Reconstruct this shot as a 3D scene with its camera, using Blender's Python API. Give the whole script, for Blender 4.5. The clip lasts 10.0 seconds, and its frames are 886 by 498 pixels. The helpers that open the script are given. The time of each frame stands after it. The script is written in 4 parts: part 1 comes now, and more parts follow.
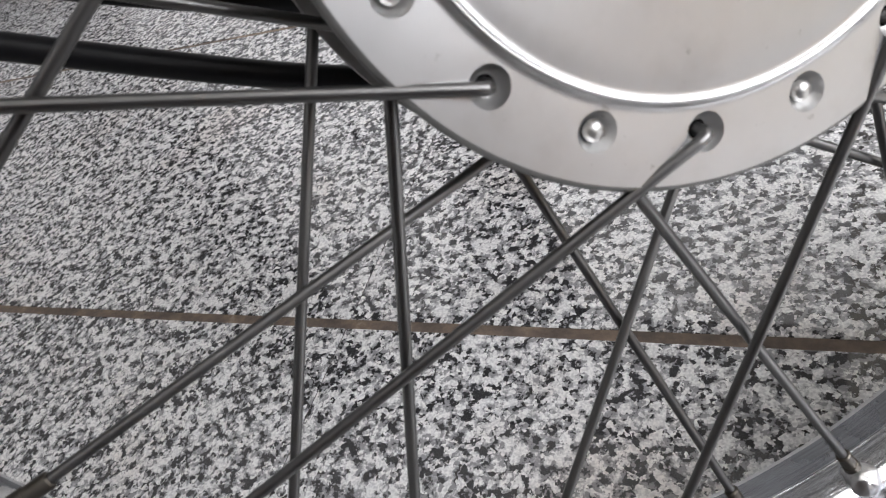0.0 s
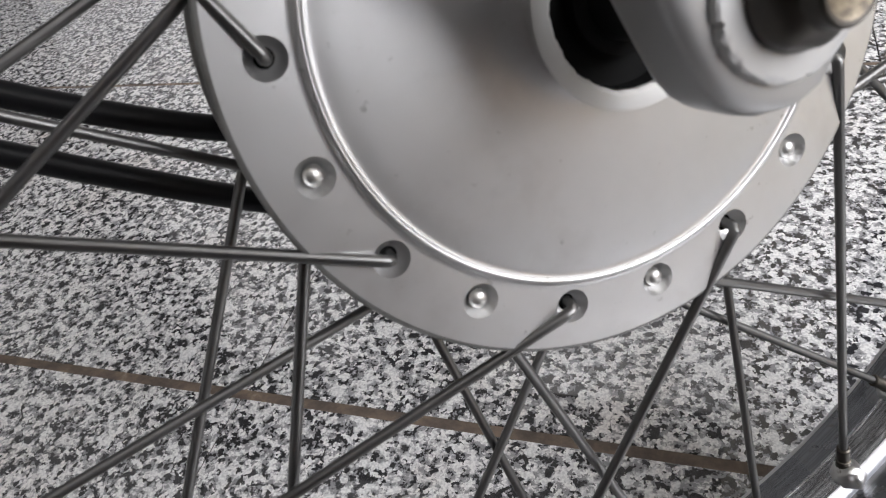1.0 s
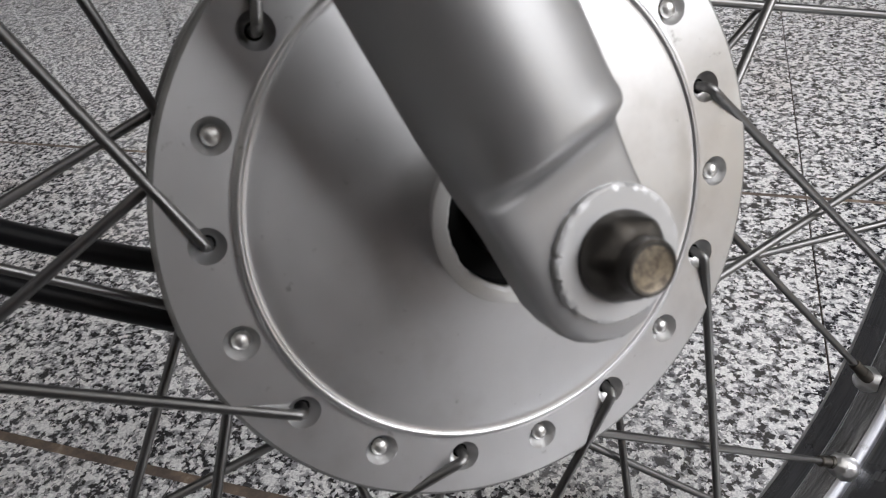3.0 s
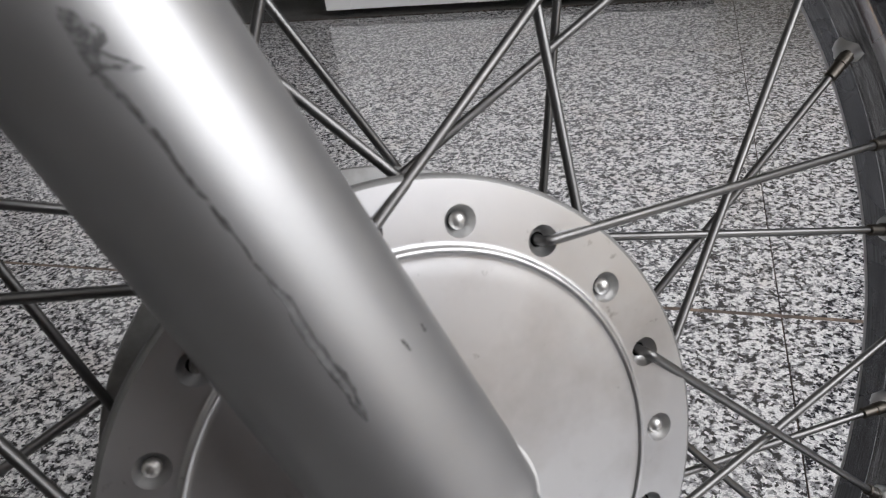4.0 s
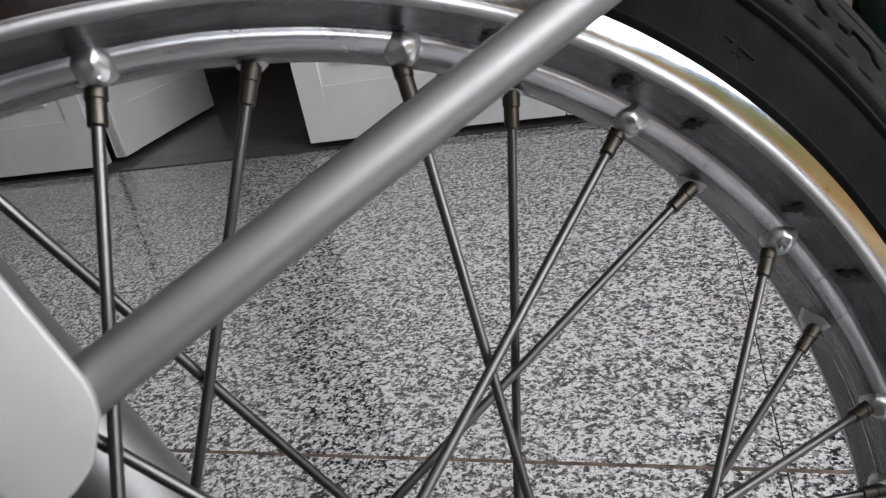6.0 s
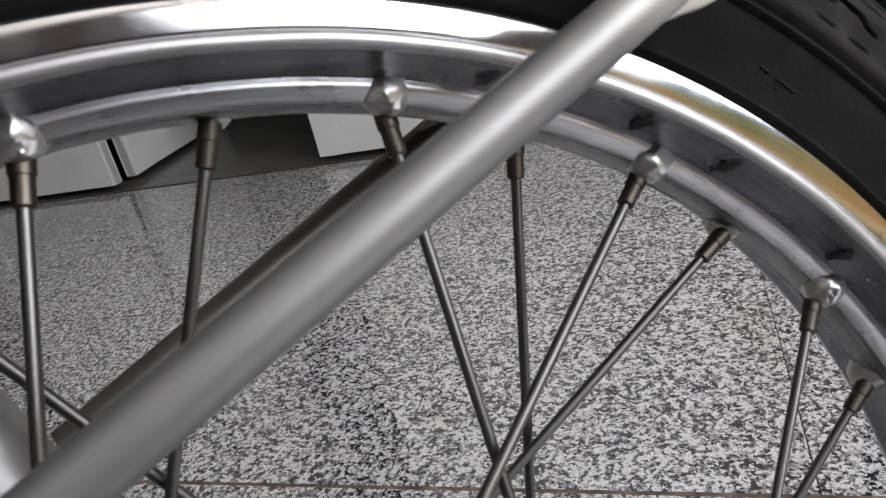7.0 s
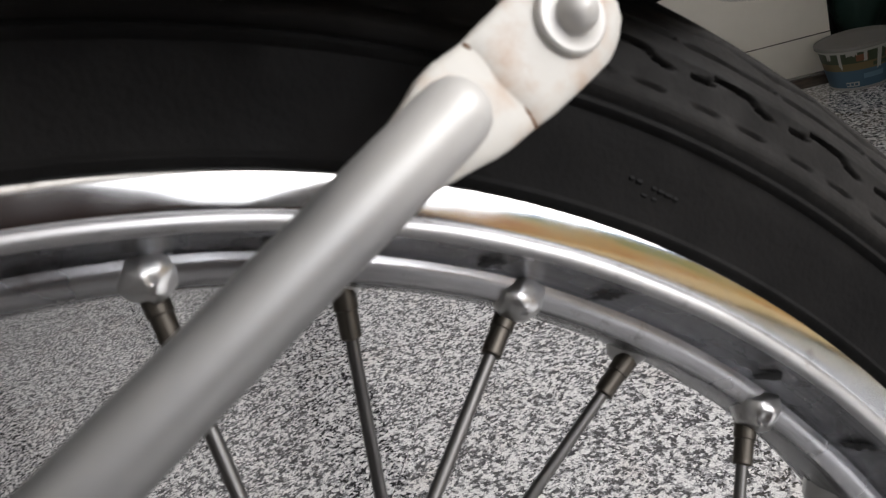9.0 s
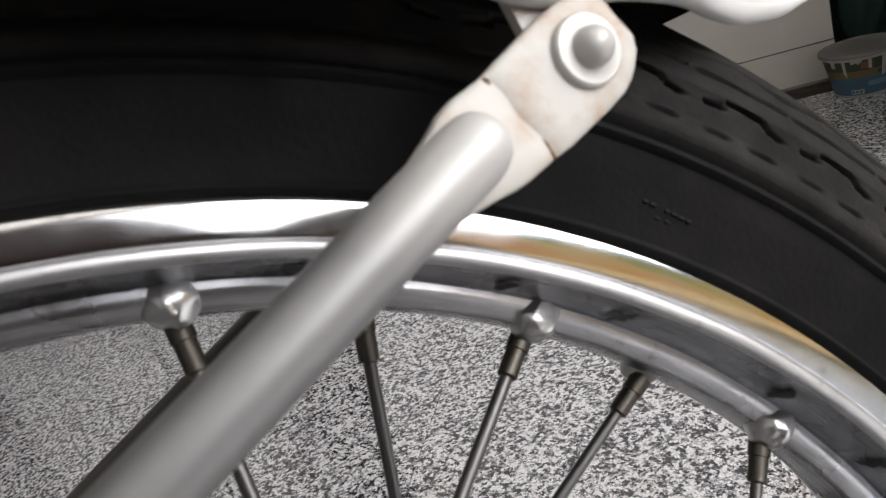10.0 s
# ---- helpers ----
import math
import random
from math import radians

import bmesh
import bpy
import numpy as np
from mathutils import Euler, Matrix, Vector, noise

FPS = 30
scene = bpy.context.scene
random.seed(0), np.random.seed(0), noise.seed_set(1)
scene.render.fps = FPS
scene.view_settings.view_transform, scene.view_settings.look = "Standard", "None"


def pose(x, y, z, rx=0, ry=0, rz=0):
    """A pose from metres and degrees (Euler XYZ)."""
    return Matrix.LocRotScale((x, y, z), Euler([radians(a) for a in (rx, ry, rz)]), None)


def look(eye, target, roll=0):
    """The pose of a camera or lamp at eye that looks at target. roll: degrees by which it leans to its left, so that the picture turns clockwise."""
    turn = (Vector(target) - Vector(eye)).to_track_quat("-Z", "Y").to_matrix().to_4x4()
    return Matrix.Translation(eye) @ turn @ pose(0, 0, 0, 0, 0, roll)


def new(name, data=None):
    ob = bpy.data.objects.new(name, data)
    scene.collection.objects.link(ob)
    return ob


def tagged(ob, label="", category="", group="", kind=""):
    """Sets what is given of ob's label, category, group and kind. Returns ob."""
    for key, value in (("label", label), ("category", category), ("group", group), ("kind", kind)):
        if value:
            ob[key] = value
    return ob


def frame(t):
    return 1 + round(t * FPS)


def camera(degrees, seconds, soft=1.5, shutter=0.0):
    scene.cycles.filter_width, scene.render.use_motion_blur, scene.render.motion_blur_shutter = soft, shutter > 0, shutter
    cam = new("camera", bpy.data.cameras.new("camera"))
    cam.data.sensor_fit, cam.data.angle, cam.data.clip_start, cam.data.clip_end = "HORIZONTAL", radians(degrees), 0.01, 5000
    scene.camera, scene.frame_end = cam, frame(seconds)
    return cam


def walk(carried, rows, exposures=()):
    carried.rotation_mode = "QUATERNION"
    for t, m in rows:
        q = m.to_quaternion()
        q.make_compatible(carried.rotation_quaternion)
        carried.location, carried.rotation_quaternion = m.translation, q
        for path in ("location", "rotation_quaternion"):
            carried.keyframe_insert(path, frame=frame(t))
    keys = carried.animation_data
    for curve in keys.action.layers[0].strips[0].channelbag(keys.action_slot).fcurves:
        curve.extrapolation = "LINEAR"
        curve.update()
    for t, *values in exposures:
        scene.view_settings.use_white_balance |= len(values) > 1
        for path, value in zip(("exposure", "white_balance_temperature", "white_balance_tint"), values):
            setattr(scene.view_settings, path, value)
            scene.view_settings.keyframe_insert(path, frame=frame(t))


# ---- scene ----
# The camera and its path
cam = camera(62.69, 10.0, soft=1.0)
cam.data.dof.use_dof, cam.data.dof.focus_distance, cam.data.dof.aperture_fstop = True, 0.42, 38.0
PATH = [
    (0, -0.0864, -0.1386, 0.3037, 44.89, 20.41, -24.42),
    (0.5, -0.0804, -0.1491, 0.3190, 47.24, 17.25, -23.82),
    (1, -0.0772, -0.1435, 0.3296, 48.83, 11.26, -25.51),
    (1.5, -0.0711, -0.1450, 0.3364, 51.00, 7.93, -24.93),
    (2, -0.0704, -0.1503, 0.3447, 52.77, 7.33, -24.43),
    (2.2, -0.0695, -0.1541, 0.3473, 53.24, 6.98, -25.05),
    (3.3, -0.0576, -0.1556, 0.3726, 54.85, 5.96, -24.91),
    (3.5, -0.0518, -0.1532, 0.3831, 56.36, 6.22, -25.37),
    (4, -0.0370, -0.1402, 0.4067, 59.04, 6.94, -26.18),
    (4.5, -0.0226, -0.1303, 0.4352, 62.29, 9.16, -27.47),
    (5, -0.0170, -0.1269, 0.4503, 63.79, 8.01, -27.95),
    (5.5, -0.0120, -0.1241, 0.4595, 64.70, 9.05, -28.19),
    (5.7, -0.0087, -0.1216, 0.4620, 65.28, 9.57, -28.27),
    (6.8, 0.0091, -0.0972, 0.4643, 66.62, 11.80, -27.93),
    (7, 0.0140, -0.0932, 0.4661, 66.50, 12.16, -27.80),
    (7.5, 0.0310, -0.0855, 0.4755, 65.16, 13.14, -26.76),
    (8, 0.0343, -0.0801, 0.4778, 67.36, 13.48, -27.61),
    (8.5, 0.0511, -0.0789, 0.4701, 67.31, 15.45, -29.13),
    (9, 0.0665, -0.0746, 0.4709, 67.58, 17.58, -30.48),
    (9.5, 0.0646, -0.0741, 0.4718, 67.79, 17.46, -30.16),
    (10, 0.0652, -0.0747, 0.4747, 68.34, 18.08, -30.26),
]
walk(cam, [(t, pose(x, y, z, a, b, c)) for t, x, y, z, a, b, c in PATH],
     [(0.0, 0.40, 6360, 12), (1.0, 0.25, 6400, 12), (2.0, 0.19, 6420, 12), (3.5, -0.20, 6400, 12), (4.0, -0.30, 6380, 12), (4.5, -0.41, 6280, 12), (5.0, -0.45, 6280, 12), (5.5, -0.38, 6300, 12), (7.0, -0.42, 6460, 12), (8.0, -0.36, 6520, 12), (9.0, -0.24, 6600, 12), (10.0, -0.16, 6600, 12)])

# World, daylight and exposure
scene.view_settings.exposure = 0.0
world = bpy.data.worlds.new("sky")
scene.world = world
world.use_nodes = True
wn = world.node_tree.nodes
sky = wn.new("ShaderNodeTexSky")
sky.sky_type, sky.sun_disc = "NISHITA", False
sky.sun_elevation, sky.sun_rotation = radians(50.9), radians(245.4)
world.node_tree.links.new(sky.outputs[0], wn["Background"].inputs[0])
wn["Background"].inputs[1].default_value = 0.12

ROOM = pose(0, 0, 0, 0, 0, -42.76)        # the room's axes: a along the doors, b towards them
BIKE = pose(0, 0, 0.2599, -17.4, 0, 0)   # the wheel's frame: axle along y, leaning on its side stand


def area_lamp(name, size_x, size_y, power, m, color=(1, 1, 1)):
    d = bpy.data.lights.new(name, "AREA")
    d.shape, d.size, d.size_y, d.energy, d.color = "RECTANGLE", size_x, size_y, power, color
    ob = new(name, d)
    ob.matrix_world = m
    return ob


# Daylight through the wide garage opening, and over the low wall beside it
area_lamp("daylight", 2.46, 1.86, 132, ROOM @ look((2.37, -0.27, 1.87), (0, -0.27, 1.80)), (1.0, 0.99, 0.985))
area_lamp("daylight_over_wall", 1.10, 1.84, 22, ROOM @ look((2.37, -2.12, 1.85), (0, -2.12, 1.76)), (1.0, 0.99, 0.985))
sun = bpy.data.lights.new("sun", "SUN")
sun.energy, sun.angle, sun.color = 5.0, radians(0.5), (1.0, 0.95, 0.88)
sun_ob = new("sun", sun)
sun_ob.matrix_world = ROOM @ look((-2.5, -6, 8), (0, 0, 0))


# ---- materials ----
def material(name, base, rough=0.5, metal=0.0, spec=0.5):
    m = bpy.data.materials.new(name)
    m.use_nodes = True
    b = m.node_tree.nodes["Principled BSDF"]
    b.inputs["Base Color"].default_value = (*base, 1)
    b.inputs["Roughness"].default_value = rough
    b.inputs["Metallic"].default_value = metal
    b.inputs["Specular IOR Level"].default_value = spec
    return m


class Graph:
    """Short hands for building node trees."""

    def __init__(self, m):
        self.t, self.b = m.node_tree, m.node_tree.nodes["Principled BSDF"]
        self.co = self.add("ShaderNodeTexCoord").outputs["Object"]

    def add(self, kind, **values):
        n = self.t.nodes.new(kind)
        for k, v in values.items():
            n.inputs[k.replace("_", " ")].default_value = v
        return n

    def link(self, a, b):
        self.t.links.new(a, b)

    def noise(self, scale, detail=3.0, rough=0.5, co=None):
        n = self.add("ShaderNodeTexNoise", Scale=scale, Detail=detail, Roughness=rough)
        self.link(co or self.co, n.inputs["Vector"])
        return n.outputs["Fac"]

    def ramp(self, fac, *stops):
        n = self.t.nodes.new("ShaderNodeValToRGB")
        e = n.color_ramp.elements
        while len(e) < len(stops):
            e.new(0.5)
        for k, (p, c) in zip(e, stops):
            k.position, k.color = p, (c, c, c, 1) if isinstance(c, (int, float)) else (*c, 1)
        self.link(fac, n.inputs[0])
        return n.outputs[0]

    def mix(self, fac, a, b, kind="MIX"):
        n = self.t.nodes.new("ShaderNodeMix")
        n.data_type, n.blend_type = "RGBA", kind
        for s, v in ((n.inputs[0], fac), (n.inputs[6], a), (n.inputs[7], b)):
            if isinstance(v, (int, float)):
                s.default_value = v
            elif isinstance(v, tuple):
                s.default_value = (*v, 1)
            else:
                self.link(v, s)
        return n.outputs[2]

    def bump(self, height, strength, distance):
        n = self.add("ShaderNodeBump", Strength=strength, Distance=distance)
        self.link(height, n.inputs["Height"])
        self.link(n.outputs[0], self.b.inputs["Normal"])

    def set(self, key, socket):
        self.link(socket, self.b.inputs[key])


def silver_paint(name, base, rough, metal):
    m = material(name, base, rough, metal)
    g = Graph(m)
    stain = g.ramp(g.noise(38, 5, 0.6), (0.45, 1.0), (0.70, 0.93))
    g.set("Base Color", g.mix(1.0, base, stain, "MULTIPLY"))
    g.set("Roughness", g.ramp(g.noise(120, 4), (0.3, rough - 0.015), (0.7, rough + 0.02)))
    g.bump(g.noise(2600, 2), 0.05, 0.0003)
    return m


def smudged(m, scale, tint, low, high):
    g = Graph(m)
    old = g.b.inputs["Base Color"].links[0].from_socket
    spot = g.ramp(g.noise(scale, 5, 0.6), (low, 0.0), (high, 0.55))
    g.set("Base Color", g.mix(spot, old, tint))
    return m


hub_paint = silver_paint("hub_paint", (0.56, 0.56, 0.56), 0.35, 0.9)
smudged(hub_paint, 22, (0.26, 0.235, 0.215), 0.52, 0.80)
smudged(hub_paint, 260, (0.20, 0.19, 0.18), 0.66, 0.74)
cover_paint = silver_paint("cover_paint", (0.55, 0.55, 0.55), 0.37, 0.95)   # turned on a lathe, so its gloss runs in rings
smudged(cover_paint, 22, (0.26, 0.235, 0.215), 0.50, 0.78)
smudged(cover_paint, 260, (0.20, 0.19, 0.18), 0.66, 0.74)
_g = Graph(cover_paint)
_ring = _g.add("ShaderNodeTangent")
_ring.direction_type, _ring.axis = "RADIAL", "Y"
_g.set("Tangent", _ring.outputs[0])
_g.b.inputs["Anisotropic"].default_value = 0.3
collar_paint = silver_paint("collar_paint", (0.66, 0.655, 0.64), 0.5, 0.25)
core_paint = silver_paint("core_paint", (0.24, 0.24, 0.235), 0.55, 0.6)
smudged(core_paint, 60, (0.10, 0.09, 0.08), 0.52, 0.70)
fork_paint = silver_paint("fork_paint", (0.34, 0.34, 0.34), 0.44, 0.85)
stay_paint = silver_paint("stay_paint", (0.30, 0.30, 0.30), 0.49, 0.8)
plate_paint = silver_paint("plate_paint", (0.44, 0.44, 0.44), 0.42, 0.3)
_g = Graph(stay_paint)                       # the tube turns paler and less metallic towards the lug
_far = _g.add("ShaderNodeVectorMath")
_far.operation = "DISTANCE"
_g.link(_g.co, _far.inputs[0])
_far.inputs[1].default_value = (0.1098, -0.0551, 0.1858)
_fade = _g.add("ShaderNodeMapRange", From_Min=0.004, From_Max=0.024, To_Min=0.85, To_Max=0.0)
_g.link(_far.outputs["Value"], _fade.inputs[0])
_g.set("Base Color", _g.mix(_fade.outputs[0], _g.b.inputs["Base Color"].links[0].from_socket, (0.60, 0.59, 0.57)))
_dull = _g.add("ShaderNodeMapRange", From_Min=0.004, From_Max=0.024, To_Min=0.25, To_Max=0.8)
_g.link(_far.outputs["Value"], _dull.inputs[0])
_g.set("Metallic", _dull.outputs[0])
# far stay: stay paint with the wheel's shaded side darkened into the colour
shaded_stay = silver_paint("shaded_stay", (0.15, 0.14, 0.13), 0.38, 0.6)
lug_paint = material("lug_paint", (0.50, 0.485, 0.45), 0.42)
_g = Graph(lug_paint)
_rust = _g.ramp(_g.noise(95, 6, 0.62), (0.47, 0.0), (0.58, 0.35), (0.72, 0.9))
_g.set("Base Color", _g.mix(_rust, (0.50, 0.485, 0.45), (0.36, 0.22, 0.13)))
_g.bump(_g.noise(300, 4), 0.15, 0.0005)
bolt_paint = silver_paint("bolt_paint", (0.52, 0.51, 0.49), 0.42, 0.3)
white_gloss = material("white_gloss", (0.76, 0.76, 0.75), 0.25)
underside_black = material("underside_black", (0.015, 0.014, 0.013), 0.85)


def chrome_material(name, base, rough, spots):
    m = material(name, base, rough, 1.0)
    g = Graph(m)
    pit = g.ramp(g.noise(210, 6, 0.7), (0.60, 0.0), (0.72, spots))
    g.set("Base Color", g.mix(pit, base, (0.18, 0.16, 0.14)))
    g.set("Roughness", g.ramp(g.noise(60, 5), (0.3, rough), (0.8, rough + 0.16)))
    g.bump(g.noise(90, 2), 0.05, 0.0006)
    return m


chrome = chrome_material("chrome", (0.72, 0.72, 0.72), 0.07, 0.5)
rim_inner = chrome_material("rim_inner", (0.60, 0.605, 0.625), 0.25, 0.6)
rim_lip = chrome_material("rim_lip", (0.58, 0.58, 0.59), 0.40, 0.5)
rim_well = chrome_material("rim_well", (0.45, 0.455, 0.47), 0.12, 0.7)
rim_dark = chrome_material("rim_dark", (0.25, 0.256, 0.275), 0.20, 0.7)
seat_chrome = chrome_material("seat_chrome", (0.66, 0.66, 0.66), 0.27, 0.9)
# near-black spots painted for the spoke domes' reflections in the rim
rim_reflection = material("rim_reflection", (0.018, 0.018, 0.020), 0.6, 0.2)


def fading(m, span, scale, ragged, low, high):
    """Cover that thins out unevenly with the distance from the middle, span metres along each axis."""
    g = Graph(m)
    shift = g.add("ShaderNodeVectorMath")
    shift.operation = "MULTIPLY_ADD"
    g.link(g.add("ShaderNodeObjectInfo").outputs["Random"], shift.inputs[0])
    shift.inputs[1].default_value = (3.1, 5.3, 2.7)
    g.link(g.co, shift.inputs[2])
    fit = g.add("ShaderNodeVectorMath")
    fit.operation = "DIVIDE"
    g.link(g.co, fit.inputs[0])
    fit.inputs[1].default_value = span
    far = g.add("ShaderNodeVectorMath")
    far.operation = "LENGTH"
    g.link(fit.outputs[0], far.inputs[0])
    uneven = g.add("ShaderNodeMath")
    uneven.operation = "MULTIPLY_ADD"
    g.link(g.noise(scale, 4, 0.6, shift.outputs[0]), uneven.inputs[0])
    uneven.inputs[1].default_value = ragged
    g.link(far.outputs["Value"], uneven.inputs[2])
    g.set("Alpha", g.ramp(uneven.outputs[0], (low, 0.92), (high, 0.0)))
    return m


fading(rim_reflection, (0.0046, 0.0098, 1.0), 380, 1.1, 0.86, 1.30)


def ring_streaks(m, strength, pale, dark):
    """Polishing marks round the wheel; streaks in the colour stand for stretched floor reflections."""
    g = Graph(m)
    xyz = g.add("ShaderNodeSeparateXYZ")
    g.link(g.co, xyz.inputs[0])
    turn = g.t.nodes.new("ShaderNodeMath")
    turn.operation = "ARCTAN2"
    g.link(xyz.outputs[2], turn.inputs[0])
    g.link(xyz.outputs[0], turn.inputs[1])
    flat = g.add("ShaderNodeCombineXYZ")
    g.link(turn.outputs[0], flat.inputs[0])
    across = g.t.nodes.new("ShaderNodeMath")
    across.operation = "MULTIPLY"
    across.inputs[1].default_value = 130.0
    g.link(xyz.outputs[1], across.inputs[0])
    g.link(across.outputs[0], flat.inputs[1])
    lines = g.noise(9, 5, 0.65, flat.outputs[0])
    old = g.b.inputs["Base Color"].links[0].from_socket
    g.set("Base Color", g.mix(1.0, old, g.ramp(lines, (0.36, dark), (0.60, pale)), "MULTIPLY"))
    g.bump(lines, strength, 0.0008)


ring_streaks(rim_inner, 0.10, 1.0, 0.72)
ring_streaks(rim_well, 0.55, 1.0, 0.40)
ring_streaks(rim_dark, 0.22, 1.0, 0.66)
spoke_steel = chrome_material("spoke_steel", (0.155, 0.153, 0.15), 0.32, 0.6)
nipple_brass = chrome_material("nipple_brass", (0.105, 0.095, 0.082), 0.36, 0.8)
head_steel = chrome_material("head_steel", (0.50, 0.495, 0.48), 0.34, 0.9)
bare_metal = material("bare_metal", (0.075, 0.073, 0.072), 0.55, 0.4)
_g = Graph(bare_metal)
_g.set("Alpha", _g.ramp(_g.noise(900, 4, 0.65), (0.40, 0.15), (0.54, 0.95)))
primer = material("primer", (0.20, 0.20, 0.20), 0.6, 0.3)
_g = Graph(primer)
_g.set("Alpha", _g.ramp(_g.noise(700, 4, 0.65), (0.36, 0.35), (0.56, 0.9)))
scuff = material("scuff", (0.10, 0.10, 0.10), 0.6, 0.4)
_g = Graph(scuff)
_g.set("Alpha", _g.ramp(_g.noise(620, 5, 0.7), (0.42, 0.10), (0.60, 0.80)))
nut_black = chrome_material("nut_black", (0.075, 0.070, 0.064), 0.30, 0.3)
axle_tip = material("axle_tip", (0.26, 0.21, 0.14), 0.42, 0.6)
_g = Graph(axle_tip)
_g.set("Base Color", _g.ramp(_g.noise(700, 4, 0.7), (0.35, (0.08, 0.065, 0.05)), (0.6, (0.21, 0.175, 0.125))))
swept_dirt = material("swept_dirt", (0.050, 0.036, 0.028), 0.95)
_g = Graph(swept_dirt)
_g.set("Base Color", _g.ramp(_g.noise(60, 5, 0.7), (0.35, (0.025, 0.020, 0.017)), (0.65, (0.12, 0.085, 0.062))))
_g.set("Alpha", _g.ramp(_g.noise(110, 6, 0.7), (0.40, 0.1), (0.56, 0.95)))
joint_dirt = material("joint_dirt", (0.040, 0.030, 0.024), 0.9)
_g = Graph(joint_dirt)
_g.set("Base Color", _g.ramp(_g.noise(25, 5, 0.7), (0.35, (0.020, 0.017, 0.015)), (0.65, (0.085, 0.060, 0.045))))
dark_gap = material("dark_gap", (0.006, 0.006, 0.006), 0.8, 0.0, 0.1)
rust = material("rust", (0.14, 0.075, 0.04), 0.85)
cable_black = material("cable_black", (0.005, 0.005, 0.006), 0.45, 0.0, 0.25)

rubber = material("rubber", (0.012, 0.012, 0.012), 0.7, 0.0, 0.12)
_g = Graph(rubber)
_xyz = _g.add("ShaderNodeSeparateXYZ")
_g.link(_g.co, _xyz.inputs[0])
_flat = _g.add("ShaderNodeCombineXYZ")
_g.link(_xyz.outputs[0], _flat.inputs[0])
_g.link(_xyz.outputs[2], _flat.inputs[1])
_len = _g.add("ShaderNodeVectorMath")
_len.operation = "LENGTH"
_g.link(_flat.outputs[0], _len.inputs[0])
_dust = _g.ramp(_g.noise(26, 5, 0.65), (0.40, 0.3), (0.70, 1.0))
_tread = _g.add("ShaderNodeMapRange", From_Min=0.2325, From_Max=0.2345, To_Min=0.24, To_Max=0.85)
_g.link(_len.outputs["Value"], _tread.inputs[0])
_g.set("Base Color", _g.mix(_g.mix(1.0, _dust, _tread.outputs[0], "MULTIPLY"), (0.0034, 0.0034, 0.0035), (0.034, 0.032, 0.030)))
_g.set("Roughness", _g.ramp(_g.noise(90, 4), (0.3, 0.55), (0.7, 0.78)))
_g.bump(_g.noise(700, 3), 0.25, 0.0006)

mark_rubber = material("mark_rubber", (0.009, 0.009, 0.009), 0.7, 0.0, 0.12)

granite = material("granite", (0.5, 0.5, 0.5), 0.2)
granite.node_tree.nodes["Principled BSDF"].inputs["Specular IOR Level"].default_value = 1.0
granite.node_tree.nodes["Principled BSDF"].inputs["IOR"].default_value = 1.62
_g = Graph(granite)
_info = _g.add("ShaderNodeObjectInfo")
_off = _g.add("ShaderNodeVectorMath")
_off.operation = "MULTIPLY_ADD"
_g.link(_info.outputs["Random"], _off.inputs[0])
_off.inputs[1].default_value = (37.0, 51.0, 23.0)
_g.link(_g.co, _off.inputs[2])
_co = _off.outputs[0]
# crystals of three tones: white feldspar, grey quartz and black mica in clusters
_wob = _g.add("ShaderNodeTexNoise", Scale=430.0, Detail=2.0)
_g.link(_co, _wob.inputs["Vector"])
_warp = _g.add("ShaderNodeVectorMath")
_warp.operation = "MULTIPLY_ADD"
_g.link(_wob.outputs["Color"], _warp.inputs[0])
_warp.inputs[1].default_value = (0.0050, 0.0050, 0.0050)
_g.link(_co, _warp.inputs[2])
_cell = _g.add("ShaderNodeTexVoronoi", Scale=335.0, Randomness=1.0)
_g.link(_warp.outputs[0], _cell.inputs["Vector"])
_sep = _g.add("ShaderNodeSeparateColor")
_g.link(_cell.outputs["Color"], _sep.inputs[0])
_clump = _g.noise(142, 2.0, 0.5, _co)
_sum = _g.add("ShaderNodeMath")
_sum.operation = "MULTIPLY_ADD"
_g.link(_clump, _sum.inputs[0])
_sum.inputs[1].default_value = 2.0
_g.link(_sep.outputs[0], _sum.inputs[2])
_fleck = _g.noise(440, 3, 0.6, _co)
_tone = _g.add("ShaderNodeMath")
_tone.operation = "MULTIPLY_ADD"
_g.link(_fleck, _tone.inputs[0])
_tone.inputs[1].default_value = 1.1
_g.link(_sum.outputs[0], _tone.inputs[2])
_unit = _g.add("ShaderNodeMapRange", From_Min=1.0, From_Max=3.1)
_g.link(_tone.outputs[0], _unit.inputs[0])
_pale = _g.ramp(_g.noise(700, 2, 0.5, _co), (0.35, (0.60, 0.60, 0.61)), (0.62, (0.88, 0.88, 0.87)))
_stone = _g.mix(_g.ramp(_unit.outputs[0], (0.485, 0.0), (0.61, 1.0)), (0.29, 0.29, 0.30), _pale)
_stone = _g.mix(_g.ramp(_unit.outputs[0], (0.355, 1.0), (0.405, 0.0)), _stone, (0.036, 0.036, 0.040))
_stain = _g.ramp(_g.noise(9, 5, 0.65, _co), (0.54, 0.0), (0.78, 0.55))
_g.set("Base Color", _g.mix(_stain, _stone, _g.mix(1.0, _stone, (0.72, 0.62, 0.54), "MULTIPLY")))
_g.set("Roughness", _g.ramp(_g.noise(30, 5, 0.6, _co), (0.3, 0.015), (0.75, 0.05)))

